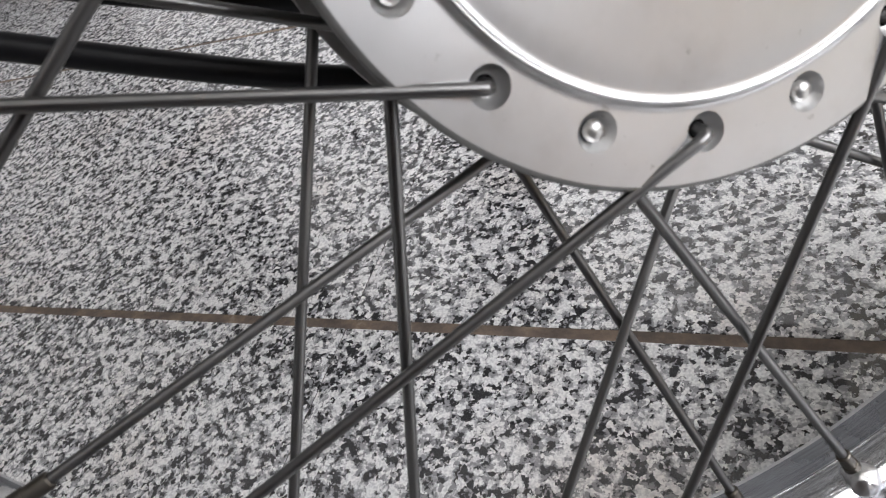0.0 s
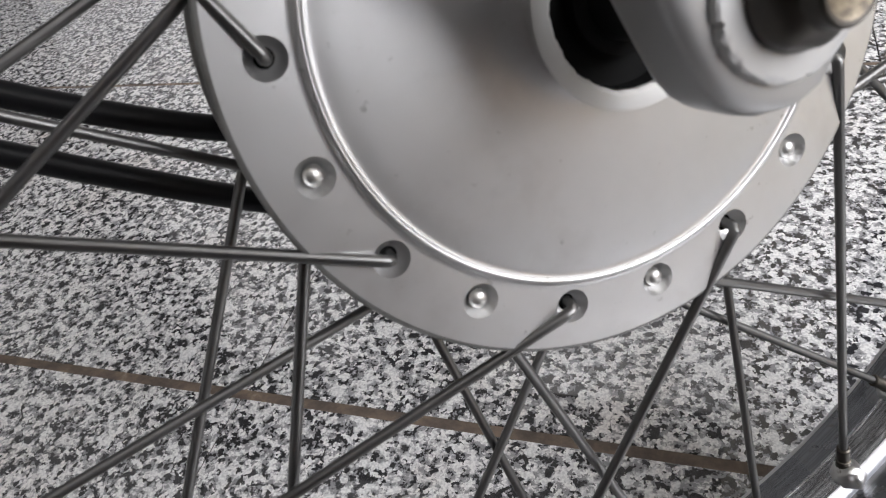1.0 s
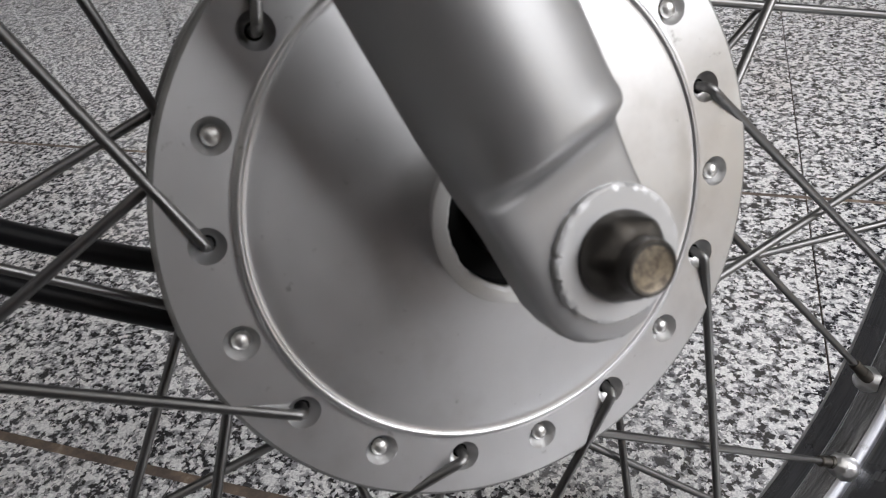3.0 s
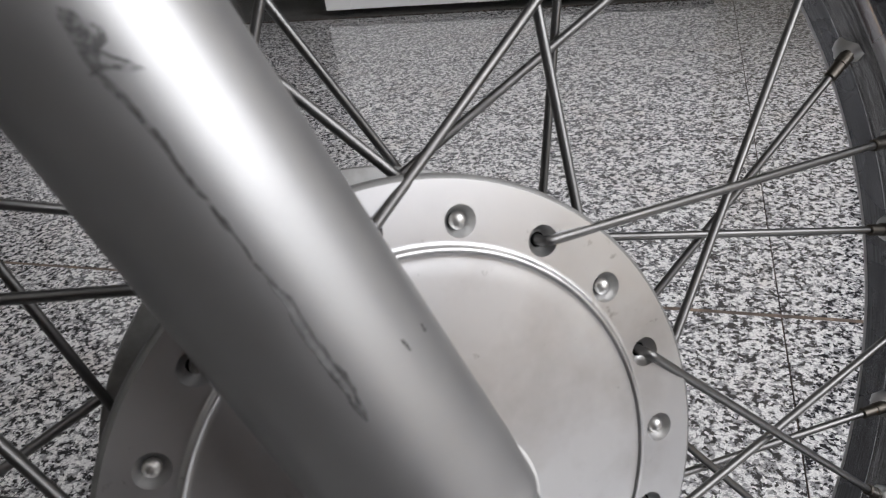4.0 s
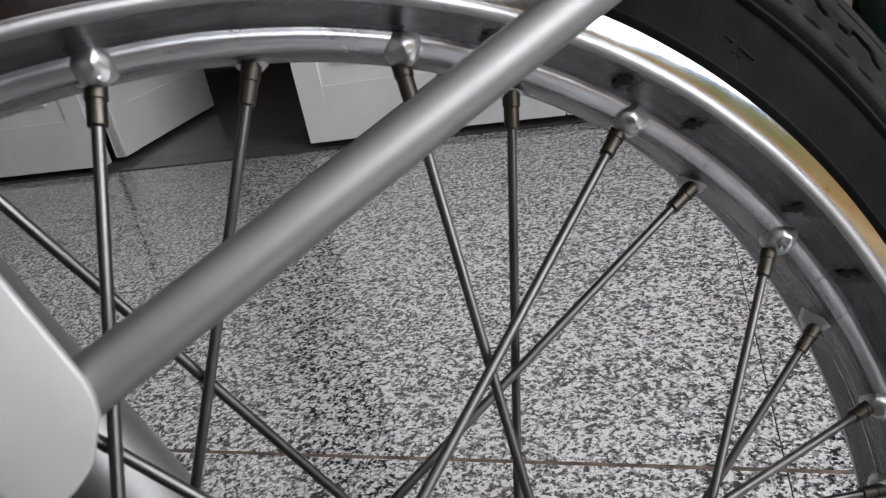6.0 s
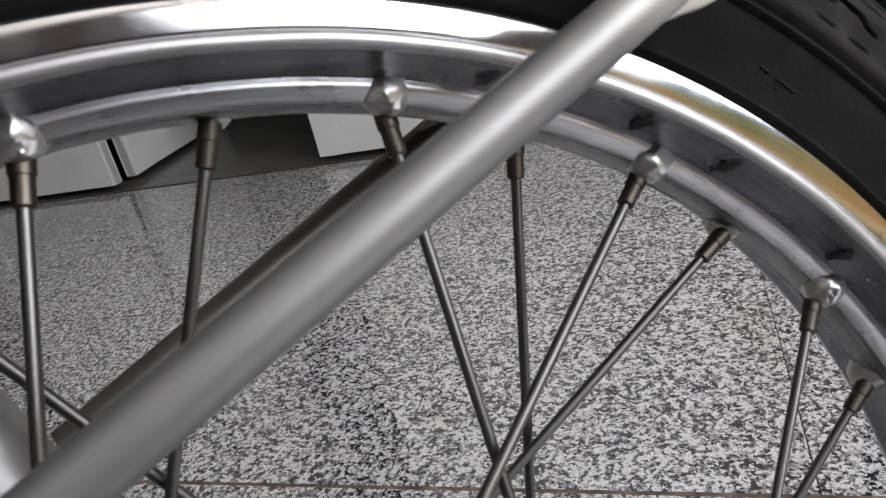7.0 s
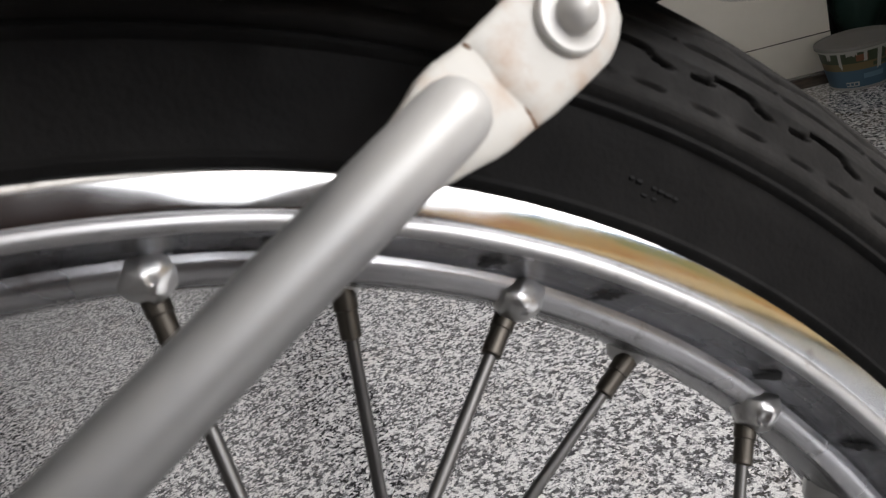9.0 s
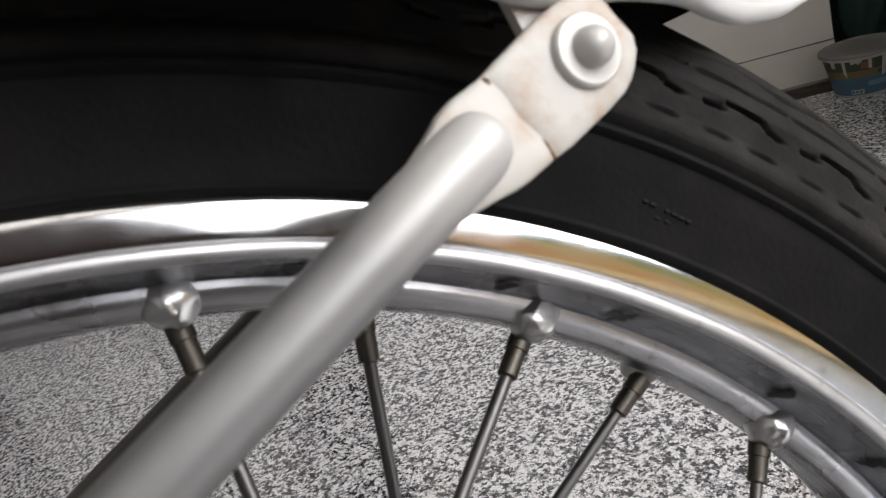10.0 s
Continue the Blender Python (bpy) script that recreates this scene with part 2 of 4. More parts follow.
grout = material("grout", (0.16, 0.12, 0.09), 0.85)
_g = Graph(grout)
_g.set("Base Color", _g.ramp(_g.noise(40, 6, 0.7), (0.3, (0.050, 0.044, 0.040)), (0.48, (0.115, 0.088, 0.070)), (0.60, (0.17, 0.125, 0.092)), (0.72, (0.33, 0.28, 0.23))))
_g.bump(_g.noise(500, 3), 0.5, 0.001)


def plaster(name, base, rough=0.6):
    m = material(name, base, rough)
    g = Graph(m)
    dirt = g.ramp(g.noise(3.5, 6, 0.65), (0.35, 1.0), (0.75, 0.86))
    g.set("Base Color", g.mix(1.0, base, dirt, "MULTIPLY"))
    g.bump(g.noise(140, 4), 0.12, 0.001)
    return m


white_paint = plaster("white_paint", (0.87, 0.87, 0.865), 0.38)
cream_paint = plaster("cream_paint", (0.82, 0.79, 0.71), 0.5)
wall_paint = plaster("wall_paint", (0.15, 0.145, 0.14), 0.7)
brown_paint = plaster("brown_paint", (0.060, 0.030, 0.025), 0.6)
ochre_paint = plaster("ochre_paint", (0.50, 0.41, 0.25), 0.85)
_g = Graph(ochre_paint)
_g.set("Base Color", _g.ramp(_g.noise(0.8, 3, 0.5), (0.36, (0.24, 0.28, 0.10)), (0.46, (0.50, 0.40, 0.18)), (0.55, (0.56, 0.36, 0.15)), (0.64, (0.48, 0.21, 0.09))))
ceiling_paint = plaster("ceiling_paint", (0.74, 0.74, 0.73), 0.7)
cement = plaster("cement", (0.15, 0.148, 0.143), 0.22)
plastic_white = plaster("plastic_white", (0.46, 0.45, 0.42), 0.5)
label_blue = material("label_blue", (0.055, 0.12, 0.18), 0.5)
label_yellow = material("label_yellow", (0.17, 0.125, 0.055), 0.5)
label_green = material("label_green", (0.045, 0.065, 0.032), 0.5)
bag_plastic = plaster("bag_plastic", (0.030, 0.065, 0.055), 0.35)
label_red = material("label_red", (0.20, 0.08, 0.04), 0.5)
label_pale = material("label_pale", (0.12, 0.22, 0.30), 0.5)
lid_plastic = plaster("lid_plastic", (0.23, 0.222, 0.21), 0.6)
paving = plaster("paving", (0.46, 0.38, 0.25), 0.9)
_g = Graph(paving)
_g.set("Base Color", _g.ramp(_g.noise(1.1, 5, 0.6), (0.34, (0.40, 0.33, 0.16)), (0.46, (0.47, 0.36, 0.17)), (0.56, (0.53, 0.38, 0.19)), (0.68, (0.47, 0.30, 0.15))))


# ---- builders ----
def mesh_of(bm, name, mat, smooth=True):
    me = bpy.data.meshes.new(name)
    bmesh.ops.recalc_face_normals(bm, faces=bm.faces)
    bm.to_mesh(me)
    bm.free()
    me.materials.append(mat)
    if smooth:
        me.shade_smooth()
        me.set_sharp_from_angle(angle=radians(38))
    return me


def part(name, bm, mat, parent, label="", smooth=True):
    ob = new(name, mesh_of(bm, name, mat, smooth))
    ob.parent = parent
    return tagged(ob, label)


def share(name, me, parent, m=None):
    ob = new(name, me)
    ob.parent = parent
    if m is not None:
        ob.matrix_local = m
    return ob


def thing(name, m, label, category, group="", kind=""):
    ob = new(name)
    ob.empty_display_size = 0.05
    ob.matrix_world = m
    return tagged(ob, label, category, group, kind)


def box(bm, x0, x1, y0, y1, z0, z1, bevel=0.0):
    r = bmesh.ops.create_cube(bm, size=1.0, matrix=Matrix.Translation(((x0 + x1) / 2, (y0 + y1) / 2, (z0 + z1) / 2)) @ Matrix.Diagonal((x1 - x0, y1 - y0, z1 - z0, 1)))
    if bevel:
        es = list({e for v in r["verts"] for e in v.link_edges})
        bmesh.ops.bevel(bm, geom=es, offset=bevel, segments=2, affect="EDGES", profile=0.6)
    return bm


def lathe(bm, profile, steps=96, wobble=None):
    """Turns a closed or open profile of (radius, y) round the y axis."""
    rings = []
    for i in range(steps):
        a = math.tau * i / steps
        rings.append([bm.verts.new((r * math.cos(a), y, r * math.sin(a))) for r, y in profile])
    for i in range(steps):
        p, q = rings[i], rings[(i + 1) % steps]
        for j in range(len(profile) - 1):
            bm.faces.new((p[j], p[j + 1], q[j + 1], q[j]))
    return rings


def grid_mesh(name, co, wrap, mat):
    """A mesh from an array of rows by columns of points, the rows closed into a ring if wrapped."""
    rows, cols = co.shape[:2]
    i, j = np.meshgrid(np.arange(rows if wrap else rows - 1), np.arange(cols - 1), indexing="ij")
    k = (i + 1) % rows
    quads = np.stack((i * cols + j, i * cols + j + 1, k * cols + j + 1, k * cols + j), -1).reshape(-1, 4)
    me = bpy.data.meshes.new(name)
    me.from_pydata(co.reshape(-1, 3).tolist(), [], quads.tolist())
    me.materials.append(mat)
    me.shade_smooth()
    return me


def dense(profile, gap):
    """The same profile with points no further apart than gap."""
    out = [profile[0]]
    for p, q in zip(profile, profile[1:]):
        n = max(1, math.ceil(math.dist(p, q) / gap))
        out += [(p[0] + (q[0] - p[0]) * i / n, p[1] + (q[1] - p[1]) * i / n) for i in range(1, n + 1)]
    return np.array(out)


def tube(bm, points, radius, steps=10, caps=True):
    """A round bar along points; radius may be one number or one a point."""
    pts = [Vector(p) for p in points]
    rad = radius if isinstance(radius, (list, tuple)) else [radius] * len(pts)
    up = Vector((0, 0, 1))
    rings, n = [], None
    for i, p in enumerate(pts):
        d = (pts[min(i + 1, len(pts) - 1)] - pts[max(i - 1, 0)]).normalized()
        if n is None:
            n = d.cross(up if abs(d.z) < 0.9 else Vector((1, 0, 0))).normalized()
        n = (n - d * n.dot(d)).normalized()
        b = d.cross(n)
        rings.append([bm.verts.new(p + rad[i] * (math.cos(math.tau * k / steps) * n + math.sin(math.tau * k / steps) * b)) for k in range(steps)])
    for p, q in zip(rings, rings[1:]):
        for k in range(steps):
            bm.faces.new((p[k], p[(k + 1) % steps], q[(k + 1) % steps], q[k]))
    if caps:
        bm.faces.new(rings[0])
        bm.faces.new(rings[-1])
    return bm


def bezier(a, b, c, d, n):
    a, b, c, d = (Vector(v) for v in (a, b, c, d))
    return [(1 - t) ** 3 * a + 3 * (1 - t) ** 2 * t * b + 3 * (1 - t) * t * t * c + t ** 3 * d for t in (i / n for i in range(n + 1))]


def plate(bm, outline, y0, y1, bevel=0.0):
    """A flat plate in the xz plane between two values of y."""
    bottom = bm.faces.new([bm.verts.new((x, y1, z)) for x, z in outline])
    r = bmesh.ops.extrude_face_region(bm, geom=[bottom])
    bmesh.ops.translate(bm, verts=[v for v in r["geom"] if isinstance(v, bmesh.types.BMVert)], vec=(0, y0 - y1, 0))
    if bevel:
        es = [e for e in bm.edges if e.is_valid and abs(e.verts[0].co.y - e.verts[1].co.y) < 1e-7]
        bmesh.ops.bevel(bm, geom=es, offset=bevel, segments=3, affect="EDGES", profile=0.5)
    return bm


def polar(r, degrees, y):
    return Vector((r * math.cos(radians(degrees)), y, r * math.sin(radians(degrees))))


# ---- the room ----
floor = tagged(new("floor"), "polished black and white granite tile floor with brown grout", "floor", kind="structure")
floor.matrix_world = ROOM
A0, B0, TILE = 0.1581, 0.4321, 0.3815
GA = 0.0010


def wall_block(name, x0, x1, y0, y1, z0, z1, mat, label, category="wall", bevel=0.0):
    ob = new(name, mesh_of(box(bmesh.new(), x0, x1, y0, y1, z0, z1, bevel), name, mat, False))
    ob.matrix_world = ROOM
    return tagged(ob, label, category, kind="structure")


DOOR_B = 1.562
W, E, S, N, H = -2.6, 2.4, -2.7, 1.667, 3.1
wall_block("wall_north_1", W, -2.06, 1.58, 1.74, 0, H, wall_paint, "grey painted plaster wall beside the doors")
wall_block("wall_north_2", 0.13, 0.467, N + 0.006, N + 0.16, 0, H, cream_paint, "cream painted wall behind the paint bucket")
wall_block("baseboard", 0.13, 0.467, N, N + 0.006, 0.0, 0.080, cream_paint, "low cream painted baseboard with a grimy top edge", "baseboard", 0.0015)
crack = new("crack", mesh_of(box(bmesh.new(), 0.13, 0.467, N - 0.0006, N + 0.001, 0.0800, 0.0816), "crack", dark_gap, False))
crack.parent = bpy.data.objects["baseboard"]
tagged(crack, "thin dark crack above the baseboard")
wall_block("wall_west_near", -1.20, -1.05, S, 0.45, 0, H, wall_paint, "grey painted partition wall")
# unseen wall added to keep daylight off the bucket corner
wall_block("wall_return", 0.615, 0.765, 0.96, N, 0, H, wall_paint, "unseen short wall added to shade the bucket corner")
wall_block("wall_north_3", 0.765, E, N, N + 0.16, 0, H, cream_paint, "cream painted wall beside the dark opening")
wall_block("wall_north_4", 0.467, 0.615, N, N + 0.16, 2.1, H, cream_paint, "cream painted wall above the dark opening")
wall_block("lintel", -2.06, 0.13, 1.58, 1.74, 2.1, H, wall_paint, "grey painted wall above the doors")
wall_block("wall_west", W - 0.16, W, S, 3.2, 0, H, wall_paint, "grey painted plaster side wall")
wall_block("wall_south", W, E, S - 0.16, S, 0, H, white_paint, "white painted plaster rear wall")
wall_block("wall_east_1", E, E + 0.16, 0.98, 3.2, 0, H, wall_paint, "grey wall beside the garage opening")
wall_block("wall_east_2", E, E + 0.16, S, -1.52, 0, 0.88, brown_paint, "low dark red-brown painted wall beside the garage opening")
wall_block("wall_east_3", E, E + 0.16, S, 0.98, 2.85, H, wall_paint, "grey wall above the garage opening")
# unseen wall added to give hub, fork and chrome a dark red-brown reflection
wall_block("low_wall", -1.35, 0.10, -0.66, -0.54, 0, 0.90, brown_paint, "unseen low red-brown wall added to darken the motorcycle's reflections", bevel=0.004).matrix_world = Matrix.Identity(4)
# unseen wall added outside; its mottled colours show only as reflections in the chrome
wall_block("garden_wall", 7.0, 7.2, -9, 9, -0.06, 1.5, ochre_paint, "unseen mottled ochre wall added outside for warm reflections")
wall_block("wall_back_room", W, E, 3.2, 3.36, 0, H, wall_paint, "dim wall of the room behind the doors")
wall_block("wall_back_room_side", 0.30, 0.45, 1.90, 3.2, 0, H, wall_paint, "dim side wall of the room behind the doors")
wall_block("ceiling", W - 0.16, E + 0.16, S - 0.16, 3.36, H, H + 0.15, ceiling_paint, "plain pale grey ceiling", "ceiling")
wall_block("threshold", -2.06, 0.13, 1.566, 1.652, -0.02, 0.0015, cement, "worn grey cement door threshold", "threshold", 0.002)
part("dirt_line", box(bmesh.new(), -2.06, 0.13, 1.553, 1.5665, 0.0004, 0.0010), swept_dirt, floor, "brown dirt swept against the door threshold", False)
wall_block("back_room_floor", W, E, 1.65, 3.2, -0.02, 0.002, cement, "smooth grey cement floor of the dark room", "floor")
ground = new("ground", mesh_of(box(bmesh.new(), -400, 400, -400, 400, -0.12, -0.06), "ground", paving, False))
tagged(ground, "pale dusty paving outside the garage", "ground", kind="structure")
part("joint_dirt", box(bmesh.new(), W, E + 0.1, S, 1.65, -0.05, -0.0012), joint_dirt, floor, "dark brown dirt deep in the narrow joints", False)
for j, wide in ((-1, 0.0066), (0, 0.0048)):
    b0 = B0 + j * TILE
    part("grout", box(bmesh.new(), W, E, b0 - wide / 2 - 0.001, b0 + wide / 2 + 0.001, -0.006, -0.0006), grout, floor, "brown grout in a joint worn wide", False)



def tile_of(low, high):
    return mesh_of(box(bmesh.new(), GA / 2, TILE - GA / 2, low / 2, TILE - high / 2, -0.01, 0.0, 0.0009), "tile", granite, False)


# two joints between the rows are worn wide, the others are narrow
JOINT = {-1: 0.0066, 0: 0.0048}
tile_meshes = {j: tile_of(JOINT.get(j, 0.0028), JOINT.get(j + 1, 0.0028)) for j in range(-9, 4)}
for i in range(-8, 6):
    for j in range(-9, 4):
        a, b = A0 + i * TILE, B0 + j * TILE
        if a > W - 0.4 and a < E and b > S - 0.4 and b < 1.5:
            share("tile", tile_meshes[j], floor, Matrix.Translation((a, b, 0)))


def panel_door(name, width, label, height=2.04):
    """A painted leaf with moulded panels; hinged at its local x = 0."""
    d = thing(name, Matrix.Identity(4), label, "door", "folding door leaves")
    b = bmesh.new()
    box(b, 0, width, 0.006, 0.030, 0, height)
    part("leaf", b, white_paint, d, smooth=False)
    st = 0.068
    rails = [0.0, 0.14, 0.90, 1.02, 1.90, height]
    for x0, x1 in ((0, st), (width - st, width)):
        part("stile", box(bmesh.new(), x0, x1, 0, 0.036, 0, height, 0.0012), white_paint, d, smooth=False)
    for z0, z1 in ((0, 0.14), (0.90, 1.02), (1.90, height)):
        part("rail", box(bmesh.new(), st, width - st, 0.0006, 0.0354, z0, z1, 0.0025), white_paint, d, smooth=False)
    for z0, z1 in ((0.14, 0.90), (1.02, 1.90)):
        for y0, y1 in ((-0.004, 0.0075), (0.0285, 0.040)):
            b = bmesh.new()
            m = 0.022
            xa, xb, za, zb = st + 0.047, width - st - 0.047, z0 + 0.047, z1 - 0.047
            for q in ((xa, xb, za, za + m), (xa, xb, zb - m, zb), (xa, xa + m, za + m, zb - m), (xb - m, xb, za + m, zb - m)):
                box(b, q[0], q[1], y0, y1, q[2], q[3], 0.004)
            part("moulding", b, white_paint, d, smooth=False)
        part("panel", box(bmesh.new(), st + 0.088, width - st - 0.088, 0.000, 0.036, z0 + 0.088, z1 - 0.088, 0.006), white_paint, d, smooth=False)
    return d


def place_door(d, a, b, turn, z=0.02):
    d.matrix_world = ROOM @ pose(a, b, z, 0, 0, turn)


place_door(panel_door("door_1", 0.588, "closed white painted panelled door leaf"), -2.03, DOOR_B, 0)
leaf = panel_door("door_2", 0.60, "white painted panelled door leaf standing open inwards")
place_door(leaf, -1.424, DOOR_B + 0.082, 96)
place_door(panel_door("door_3", 0.652, "closed white painted panelled door leaf beside the dark gap"), -0.790, DOOR_B, 0)
place_door(panel_door("door_4", 0.262, "closed narrow white painted panelled door leaf"), -0.134, DOOR_B, 0)
hb = bmesh.new()
for z0, z1 in ((-0.032, -0.011), (-0.0105, 0.0105), (0.011, 0.032)):
    tube(hb, [(0, 0, z0), (0, 0, z0 + 0.001), (0, 0, z1 - 0.001), (0, 0, z1)], [0.0055, 0.0062, 0.0062, 0.0055], 14)
hinge = tagged(new("hinge", mesh_of(hb, "hinge", white_paint)), "white painted steel butt hinge between door leaves", "hinge")
hinge.matrix_world = ROOM @ pose(-1.441, DOOR_B + 0.055, 0.185)


# ---- the motorcycle's front wheel and fork ----
bike = thing("motorcycle", BIKE, "front end of a parked silver motorcycle leaning on its side stand", "motorcycle")

RH, PHASE, PSI = 0.0655, 169.72, 29.58
YF, YB = -0.0252, 0.0215


def flange(bm, y, sign, r0, r1, phase):
    """One hub flange face with countersunk spoke holes; sign: which way it faces."""
    hu, vin, vout = math.radians(10) * RH, r0 - RH, r1 - RH
    angles = sorted({math.atan2(v, u) % math.tau for u in (-hu, hu) for v in (vin, vout)} | {math.tau * k / 28 for k in range(28)})
    for k in range(18):
        rings = []
        for ph in angles:
            cu, cv = math.cos(ph), math.sin(ph)
            far = min(hu / abs(cu) if abs(cu) > 1e-9 else 9, (vout / cv) if cv > 1e-9 else (vin / cv) if cv < -1e-9 else 9)
            col = []
            for rad, dep in ((far, 0), (0.0040, 0), (0.0038, 0.0005), (0.0025, 0.0026), (0.0020, 0.0028), (0.0020, 0.0046)):
                u, v = rad * cu, rad * cv
                col.append(bm.verts.new(polar(RH + v, phase + 20 * k + math.degrees(u / RH), y + sign * -dep)))
            rings.append(col)
        for i in range(len(rings)):
            p, q = rings[i], rings[(i + 1) % len(rings)]
            for j in range(5):
                bm.faces.new((p[j], p[j + 1], q[j + 1], q[j]))
    bmesh.ops.remove_doubles(bm, verts=bm.verts, dist=1e-6)


hb = bmesh.new()
flange(hb, YF, -1, 0.0612, 0.0752, PHASE)
hub_flange = part("hub_flange", hb, hub_paint, bike, "satin silver spoke flange with countersunk holes")
# black discs stand in for the shade deep in the spoke holes
hb = bmesh.new()
bmesh.ops.create_circle(hb, cap_ends=True, segments=14, radius=0.00205, matrix=Matrix.Rotation(radians(90), 4, "X"))
bore_mesh = mesh_of(hb, "bore_shade", dark_gap, False)
for k in range(18):
    share("bore_shade", bore_mesh, hub_flange, Matrix.Translation(polar(RH, PHASE + 20 * k, YF + 0.0032)))
hb = bmesh.new()
lathe(hb, [(0.0752, YF), (0.0760, YF + 0.0004), (0.0764, YF + 0.0012), (0.0764, YF + 0.0034), (0.0758, YF + 0.0042), (0.062, YF + 0.0046), (0.057, YF + 0.008),
           (0.0565, YB - 0.012), (0.060, YB - 0.0046), (0.0625, YB - 0.0043), (0.0752, YB - 0.0042), (0.0762, YB - 0.0037), (0.0764, YB - 0.0007), (0.0752, YB), (0.058, YB + 0.001), (0.056, YB + 0.006), (0.02, YB + 0.008)], 144)
hub = part("hub", hb, core_paint, bike, "satin silver drum hub")
hb = bmesh.new()
lathe(hb, [(0.0612, YF), (0.0604, YF), (0.0601, YF - 0.0001), (0.0598, YF - 0.0004), (0.0595, YF - 0.0009), (0.0591, YF - 0.0012), (0.0587, YF - 0.0012), (0.0584, YF - 0.0010), (0.0581, YF - 0.0006), (0.0577, YF - 0.0005), (0.0570, YF - 0.0005), (0.0560, YF - 0.0006), (0.052, YF - 0.0008),
           (0.045, YF - 0.0011), (0.038, YF - 0.0015), (0.033, YF - 0.0018), (0.0280, YF - 0.0022), (0.0240, YF - 0.0025), (0.0212, YF - 0.0027), (0.0182, YF - 0.0029), (0.0175, YF - 0.0033), (0.0173, YF - 0.0045), (0.0174, YF - 0.0095), (0.0186, YF - 0.0116), (0.0206, YF - 0.0126)], 144)
hub_cover = part("hub_cover", hb, cover_paint, bike, "smooth silver hub cover with a raised ring")
hb = bmesh.new()
lathe(hb, [(0.0206, YF - 0.0126), (0.0206, YF - 0.0131), (0.0202, YF - 0.0134), (0.0176, YF - 0.0134), (0.0168, YF - 0.0126), (0.0166, YF - 0.004)], 144)
for v in hb.verts:
    r, a = math.hypot(v.co.x, v.co.z), math.atan2(v.co.z, v.co.x)
    if r < 0.018:
        worn = 1 + 0.012 * math.sin(7 * a) * math.sin(17 * a + 1.0) + 0.006 * math.sin(53 * a)
        v.co.x, v.co.z = v.co.x * worn, v.co.z * worn
part("collar_face", hb, collar_paint, hub_cover, "pale worn face of the axle collar")
hb = bmesh.new()
lathe(hb, [(0.01655, YF - 0.0118), (0.0163, YF - 0.0072), (0.0110, YF - 0.0066), (0.0105, YF - 0.010), (0.0078, YF - 0.0102), (0.0078, -0.058)], 48)
part("dust_seal", hb, dark_gap, hub_cover, "black rubber axle seal")
hb = bmesh.new()
tube(hb, [(0, -0.066, 0), (0, 0.09, 0)], 0.006, 20)
part("axle", hb, nut_black, bike, "dark steel axle")


def head_dome():
    b = bmesh.new()
    bmesh.ops.create_uvsphere(b, u_segments=14, v_segments=8, radius=0.0022)
    bmesh.ops.scale(b, vec=(1, 0.75, 1), verts=b.verts)
    return mesh_of(b, "spoke_head", head_steel)


head_mesh = head_dome()
NR, SR = 0.1965, 0.00135


def spoke(hole, nipple, y_hole, y_bend, y_rim):
    """A bent spoke from a flange hole to the rim, with its nipple."""
    h0, h1 = polar(RH, hole, y_hole), polar(RH, hole, y_bend)
    end = polar(NR, nipple, y_rim)
    d = (end - h1).normalized()
    back = (h0 - h1).normalized()
    pts = [h0, h1 + back * 0.0022, h1 + back * 0.0008 + d * 0.0004, h1 + d * 0.0011 + back * 0.0001, h1 + d * 0.003, h1.lerp(end, 0.5), end]
    s = part("spoke", tube(bmesh.new(), pts, SR, 10), spoke_steel, bike)
    b = bmesh.new()
    tube(b, [end - d * 0.0118, end - d * 0.0114, end - d * 0.006, end - d * 0.0058, end - d * 0.0015], [0.00175, 0.00215, 0.00215, 0.00245, 0.0025], 10)
    part("nipple", b, nipple_brass, s, "dull brass-coloured nipple")
    return s


for k in range(18):
    near, far = PHASE + 20 * k, PHASE + 10 + 20 * k
    if k % 2 == 0:
        spoke(near, near - 40.1, YF + 0.004, YF - 0.0016, -0.0024)
    else:
        s = spoke(near, near + (40.8 if k == 9 else 39.9), YF + 0.0015, YF + 0.0062, -0.0024)
        share("spoke_head", head_mesh, s, Matrix.Translation(polar(RH, near, YF + 0.0018)))
    if round((far - 79.72) / 20) % 2 == 0:
        spoke(far, far - 40.1, YB, YB - 0.0058, 0.0024)
    else:
        spoke(far, far + 39.9, YB - 0.003, YB + 0.0016, 0.0024)

TRUE = Matrix.Translation((0.0014, 0, -0.0011))   # the rim runs a little out of true
# Rim: chromed convex edges, rolled lips, darker bead seats and the sunken well between them
for sign in (1, -1):
    b = bmesh.new()
    lathe(b, [(r, y * sign) for r, y in ((0.2070, -0.0155), (0.2106, -0.0196), (0.2120, -0.0207), (0.2126, -0.0214), (0.2127, -0.02185), (0.2124, -0.02208), (0.2119, -0.02221), (0.2112, -0.02230), (0.2105, -0.022335), (0.2097, -0.02233), (0.2089, -0.02229), (0.2081, -0.02223), (0.2074, -0.02216), (0.2067, -0.02206), (0.2063, -0.02197), (0.2061, -0.0218), (0.2060, -0.0214))], 240)
    part("rim_flange", b, chrome, bike, "bright chromed rim edge").matrix_local = TRUE
